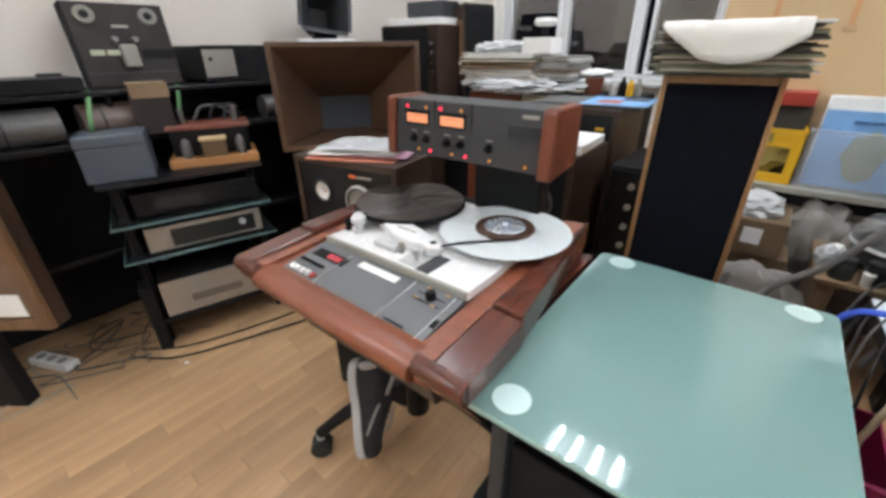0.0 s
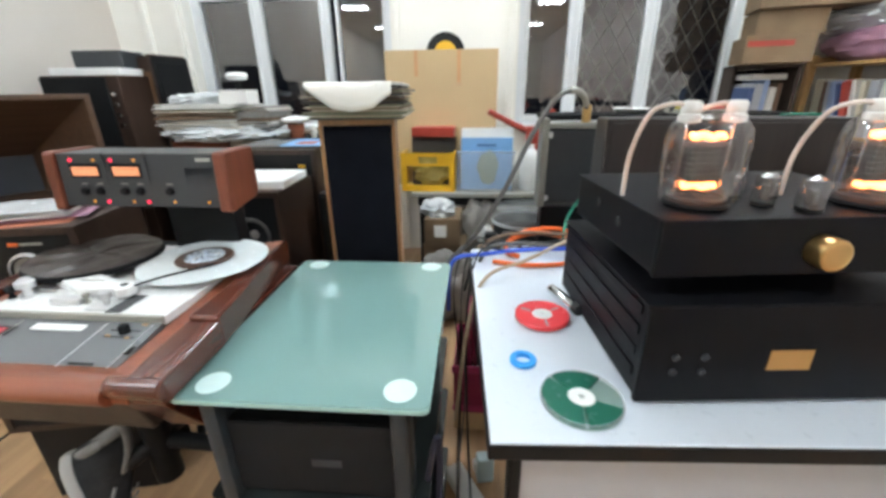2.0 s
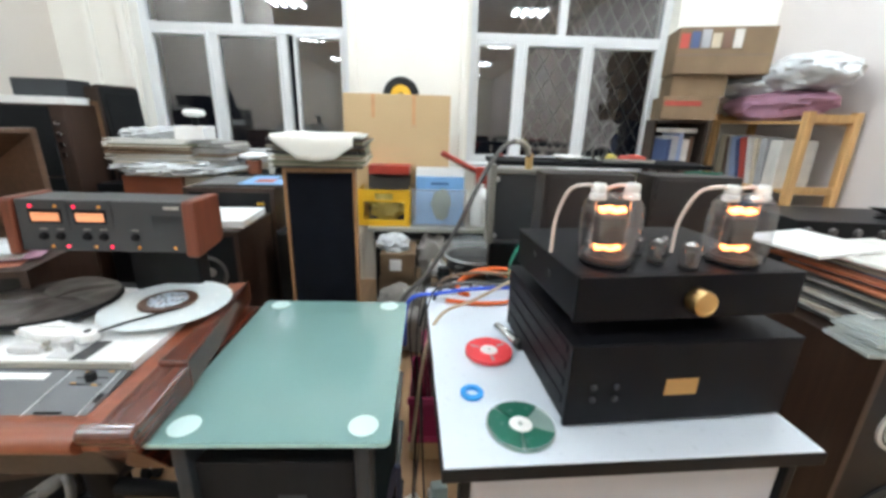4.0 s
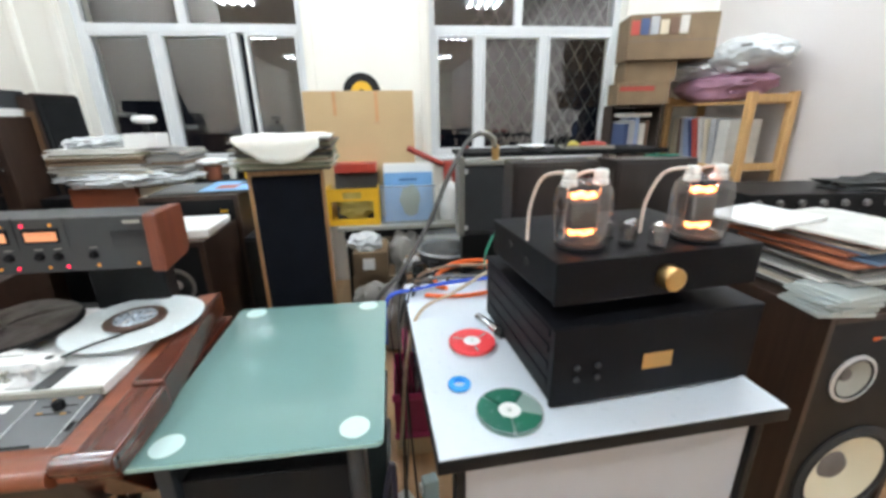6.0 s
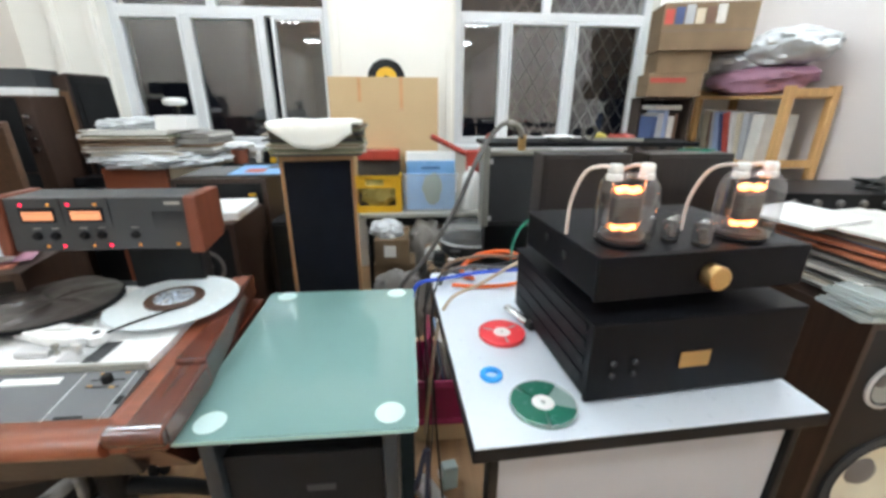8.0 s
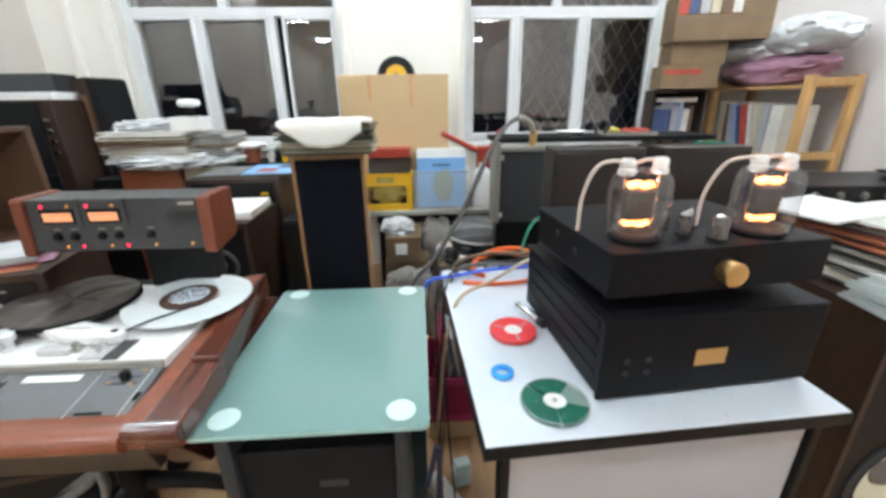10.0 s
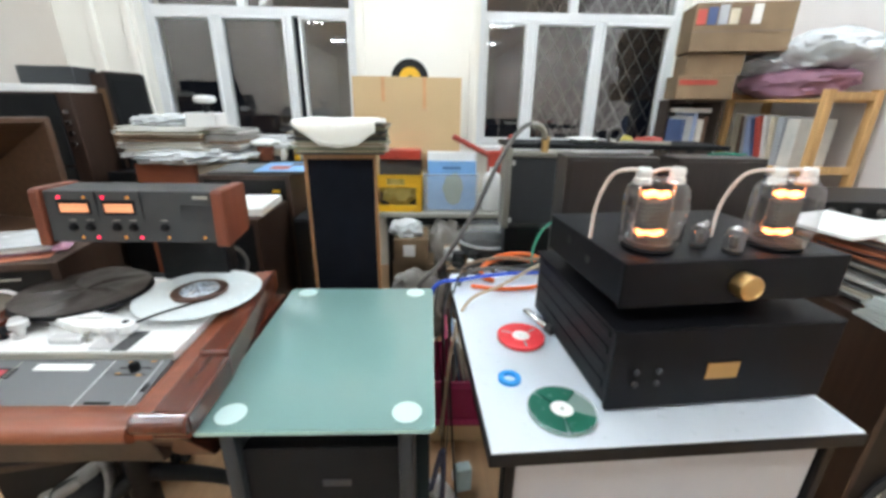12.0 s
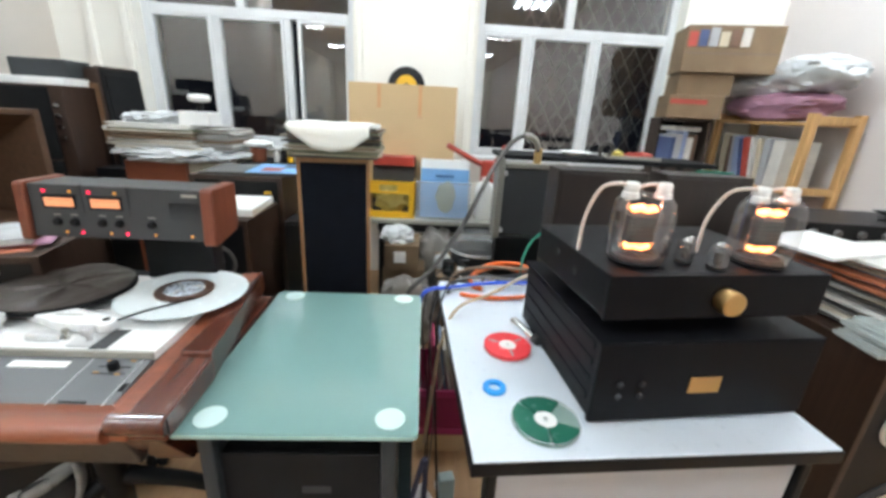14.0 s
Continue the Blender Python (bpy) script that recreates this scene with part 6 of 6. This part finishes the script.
for k, (pts, r) in enumerate((
        ([(0.72, 0.60, 0.75), (0.66, 0.64, 0.775), (0.58, 0.655, 0.778), (0.51, 0.62, 0.765), (0.50, 0.57, 0.75), (0.53, 0.545, 0.748)], 0.007),
        ([(0.74, 0.64, 0.76), (0.66, 0.665, 0.788), (0.57, 0.66, 0.786), (0.515, 0.625, 0.772)], 0.006),
        ([(0.46, 0.505, 0.748), (0.54, 0.487, 0.748), (0.63, 0.495, 0.749), (0.70, 0.53, 0.750)], 0.006))):
    single("orange_cable", tube(pts, r), ORANGEW, "thick orange cable looped on the white table", "cable", "orange cables", smooth=True)
for k, pts in enumerate((
        [(0.43, 0.59, 0.70), (0.45, 0.615, 0.765), (0.55, 0.635, 0.785), (0.65, 0.615, 0.79), (0.75, 0.60, 0.80)], [(0.40, 0.50, 0.66), (0.44, 0.535, 0.765), (0.52, 0.575, 0.775), (0.62, 0.575, 0.77), (0.74, 0.575, 0.78)],
        [(0.38, 0.62, 0.60), (0.42, 0.645, 0.72), (0.50, 0.655, 0.755), (0.60, 0.62, 0.76), (0.72, 0.63, 0.78)])):
    single("dark_cable", tube(pts, 0.0055), (BROWNW, GREYW, RUBBER)[k], "dark cable lying over the back of the white table", "cable", "dark cables", smooth=True)
single("green_cable", tube([(0.66, 0.62, 0.76), (0.675, 0.66, 0.82), (0.72, 0.70, 0.875), (0.79, 0.74, 0.89)], 0.0042), GREENW, "green cable behind the amplifier", "cable", smooth=True)
for x in (0.50, 0.545):
    single("metal_plug", disc(0.010, 0.035, 18, m=Matrix.Translation((x, 0.60, 0.752)) @ pose(0, 0, 0, 0, 90, 25)), CHROME, "chrome cable plug on the white table", "plug", "plugs", smooth=True)

# ---- right side ----
tp2, h4 = pile("record_pile", 1.635, 0.40, 0.7665, 6, 0.32, 0.32, 26, 0.0066, "tall pile of colourful records on a loudspeaker", [COVERS[6], COVERS[0], COVERS[1], COVERS[2], COVERS[2], COVERS[5], COVERS[0], COVERS[3]], 0.03, 14, 7)
single("paper_sheet", box(-0.12, 0.10, -0.08, 0.13, 0, 0.010, 0.002), PAPERW, "white paper lying on the record pile", "paper", m=pose(1.47, 0.45, 0.767 + h4, 0, -2, 12))
for k in range(6):
    cs = single("disc_case", box(-0.07, 0.07, -0.062, 0.062, 0, 0.010, 0.001), CLEARP, "clear plastic disc case on the loudspeaker", "disc case", "disc cases")
    cs.matrix_basis = pose(1.465 + 0.006 * (k % 3), 0.245 - 0.003 * k, 0.7665 + 0.0105 * k, 0, 0, 8 * (k % 3) - 6)
bt = single("black_bench", box(1.55, 2.70, 0.80, 1.25, 0.683, 0.723, 0.003), BLACK, "long black bench by the side wall", "bench")
for x in (1.58, 2.62):
    single("bench_leg", box(x, x + 0.05, 0.84, 1.20, 0, 0.6825, 0.003), BLACK, "square black leg of a bench", "leg", "bench legs")
device("black_amplifier", 2.15, 0.84, 0.7235, -6, 0.70, 0.34, 0.20, BLACK, "black amplifier with silver knobs on a bench", knobs=tuple((-0.315 + 0.088 * k, 0.165, 0.0145, DULLSTEEL) for k in range(7)))
single("tangled_cable", blob(2.45, 0.95, 0.933, 0.22, 0.10, 0.04, 5, 0.6, 3, 5, 0.9255), RUBBER, "heap of black cables on an amplifier", "cables", smooth=True)

# pine shelf with books
ps = thing("pine_shelf", 0, 0, 0, 0, "open pine shelf with books and folders", "shelf")
for x in (2.45, 2.72):
    for y in (1.68, 2.42):
        part("post", box(x, x + 0.04, y, y + 0.045, 0, 1.352, 0.003), PINE, ps)
for z in (0.46, 0.895, 1.285):
    part("board", box(2.455, 2.755, 1.727, 2.418, z, z + 0.018, 0.002), PINE, ps)
for y in (1.685, 2.425):
    for z in (0.47, 0.897, 1.295):
        part("rung", box(2.4905, 2.7195, y, y + 0.025, z, z + 0.045, 0.002), PINE, ps)
rnd = random.Random(4)
BOOKS = [tone("book_cream", (0.62, 0.54, 0.40)), tone("book_brown", (0.16, 0.09, 0.06)), tone("book_grey", (0.42, 0.42, 0.44)), tone("book_blue", (0.30, 0.37, 0.56)), tone("book_red", (0.48, 0.07, 0.05)), tone("book_white", (0.70, 0.67, 0.62)),
         tone("book_navy", (0.06, 0.09, 0.20))]


def book(x, y, z, th, d, h, lean, mat, rz=0):
    b = thing("book", x, y, z, rz, "upright book or folder on a shelf", "book", "books on the shelves")
    L = pose(0, 0, 0, lean, 0, 0)
    part("cover", box(0, d, 0, th, 0, h, 0.002, L), mat, b)
    part("pages", box(0.006, d + 0.001, th * 0.15, th * 0.85, 0.004, h + 0.001, 0, L), PAPER, b)


y = 2.375
for k, (th, h, ln, mi) in enumerate(((0.030, 0.30, -2, 0), (0.026, 0.30, -2, 0), (0.032, 0.29, -4, 1), (0.030, 0.30, -8, 2), (0.045, 0.30, -14, 3), (0.018, 0.29, -16, 6), (0.040, 0.30, -14, 4), (0.028, 0.30, -12, 5), (0.03, 0.29, -8, 0), (0.05, 0.29, -4, 2), (0.09, 0.28, 0, 5))):
    y -= th + 0.006 + (0.008 if ln < -6 else 0)
    if y > 1.74:
        book(2.475, y - 0.01, 0.9135, th, 0.22, h, ln, BOOKS[mi])
y = 2.36
for k in range(11):
    th = rnd.uniform(0.03, 0.07)
    y -= th + 0.004
    if y > 1.76:
        book(2.475, y, 0.4785, th, 0.22, rnd.uniform(0.22, 0.34), 0, BOOKS[rnd.randrange(7)])
bagm = blob(2.57, 2.10, 1.395, 0.16, 0.38, 0.095, 2, 0.22, 4, 1.6, 1.3035)
single("mauve_bag", bagm, MAUVE, "mauve plastic bag stuffed on top of the shelf", "bag", smooth=True)
wb = thing("white_bag", 2.54, 2.08, 1.44, 0, "white folded plastic bag lying on a mauve bag", "bag")
part("bag_body", blob(0, 0.13, 0.095, 0.19, 0.30, 0.095, 6, 0.26, 4, 1.8), PLASTICBAG, wb, "", True)
part("rolled_end", blob(0.01, -0.22, 0.125, 0.18, 0.22, 0.100, 11, 0.26, 4, 1.8), PLASTICBAG, wb, "rolled end of the bag", True)

# bookcase in the corner
bc = thing("bookcase", 0, 0, 0, 0, "dark bookcase with blue binders in the corner", "bookcase")
for x, y in ((1.975, 2.36), (2.225, 2.18)):
    part("side", box(x, x + 0.018, y, 2.49, 0, 1.295, 0.002), tone("bookcase_brown", (0.05, 0.034, 0.026)), bc)
for z in (0.05, 0.48, 0.955, 1.277):
    part("board", box(1.9935, 2.2245, 2.18, 2.49, z, z + 0.018, 0.002), tone("bookcase_brown", (0.05, 0.034, 0.026)), bc)
part("back", box(1.9935, 2.2245, 2.484, 2.49, 0.07, 1.275), MATT, bc)
x = 1.997
for k in range(12):
    th = (0.028, 0.045, 0.03, 0.038)[k % 4]
    if x + th < 2.222:
        book(x, 2.20 + 0.004 * (k % 3), 0.9735, 0.22, th, 0.20 + 0.02 * (k % 3), 0, (BOOKS[6], BOOKS[2], BOOKS[3], BOOKS[5], BOOKS[1], BOOKS[6])[k % 6])
    x += th + 0.003
single("flat_books", box(2.01, 2.20, 2.22, 2.44, 1.215, 1.245, 0.003), BOOKS[5], "pale books lying flat on the binders", "book")
for nm, (x0, x1, y0, y1, z0, z1), l in (("carton", (1.872, 2.195, 2.10, 2.44, 1.2955, 1.437), "worn brown carton with a red stripe on the bookcase"), ("carton", (1.925, 2.24, 2.13, 2.44, 1.4375, 1.565), "flat dark carton between two boxes"),
                                      ("carton", (1.90, 2.43, 2.10, 2.44, 1.5655, 1.83), "large worn carton filled to the top")):
    w, d, h = x1 - x0, 0.26, z1 - z0
    mid = pose(x0, y0 + 0.02, 0, 0, 0, -14) @ Vector((w / 2, d / 2, 0))
    c = thing(nm, mid.x, mid.y, z0, -14, l, "box")
    part("body", box(-w / 2, w / 2, -d / 2, d / 2, 0, h - 0.002, 0.004), CARDB, c)
    if "red" in l:
        part("stripe", box(-w / 2 + 0.01, w / 2 - 0.10, -d / 2 - 0.002, -d / 2, h * 0.60, h * 0.80), REDP, c, "red printed stripe")
    elif "large" in l:
        part("seam", box(-w / 2, w / 2, -d / 2 - 0.002, -d / 2, h * 0.40, h * 0.43), TAN, c)
        for k, mt in enumerate((BOOKS[4], BOOKS[6], BOOKS[2], BOOKS[0], BOOKS[1], BOOKS[5])):
            part("content", box(-w / 2 + 0.012 + 0.058 * k, -w / 2 + 0.062 + 0.058 * k, -d / 2 - 0.004, d / 2 - 0.03, h * 0.55, h * (0.86 + 0.04 * (k % 3)), 0.003), mt, c)

# curtain-like pillar trims beside the openings
for x in (-0.165, 0.60):
    structure("trim", box(x, x + 0.045, YF - 0.022, YF - 0.0005, 0.0, HC - 0.001, 0.006), WALL, "narrow painted vertical pipe casing", "trim")
for x in (-1.93, -1.70):
    structure("trim", box(x, x + 0.05, YF - 0.03, YF - 0.0005, 0.0, HC - 0.001, 0.008), WALL, "narrow painted vertical pipe casing", "trim")

# diamond security grille outside the second window
gr = bmesh.new()
yy = YF + 0.34
for k in range(-14, 24):
    for sgn in (-1, 1):
        x0 = WR[0] + 0.12 * k
        p, q = Vector((x0, yy, SILL)), Vector((x0 + sgn * (HEAD - SILL) * 0.62, yy, HEAD))
        lo, hi = 1.03, WR[1]
        d = q - p
        t0, t1 = sorted(((lo - p.x) / d.x, (hi - p.x) / d.x))
        t0, t1 = max(0, t0), min(1, t1)
        if t1 - t0 > 0.02:
            a, b2 = p + d * t0, p + d * t1
            tb_ = tube([a, (a + b2) / 2, b2], 0.004, 5, 1)
            me = bpy.data.meshes.new("tmp")
            tb_.to_mesh(me)
            tb_.free()
            gr.from_mesh(me)
            bpy.data.meshes.remove(me)
structure("window_grille", gr, material("dull_grille", (0.34, 0.34, 0.33), 0.6), "diamond steel grille outside the window", "grille")

# ---- floor strips ----
rnd = random.Random(2)
strip_mesh = {}
rest = bmesh.new()
count = 0
W = 0.068
x = XL
while x < XR:
    y = -3.2 - rnd.uniform(0, 0.4)
    while y < YF:
        ln = rnd.choice((0.26, 0.34, 0.42, 0.52))
        y1 = min(y + ln, YF)
        near = -2.1 < x < 0.15 and -0.75 < y < 0.95
        if near and y1 == y + ln and count < 300:
            if ln not in strip_mesh:
                bm = box(0, W - 0.0008, 0, ln - 0.0008, -0.012, 0.0, 0.0006)
                me = bpy.data.meshes.new("floor_strip")
                bm.to_mesh(me)
                bm.free()
                me.materials.append(FLOORW)
                strip_mesh[ln] = me
            o = new("floor_strip", strip_mesh[ln])
            o.location = (x, y, 0)
            o.parent = floor
            count += 1
        else:
            vs = [rest.verts.new(c) for c in ((x, y, 0), (x + W - 0.0008, y, 0), (x + W - 0.0008, y1 - 0.0008, 0), (x, y1 - 0.0008, 0))]
            lo = [rest.verts.new(v.co - Vector((0, 0, 0.012))) for v in vs]
            rest.faces.new(vs)
            for k in range(4):
                rest.faces.new((vs[k], lo[k], lo[(k + 1) % 4], vs[(k + 1) % 4]))
        y = y1
    x += W
r_ = part("floor_strips_far", rest, FLOORW, floor, kind="stuff")
structure("floor_far", box(-3.4, XR, YB, -3.10, -0.0118, -0.0015), FLOORW, "oak-coloured floor of the room behind", "floor")
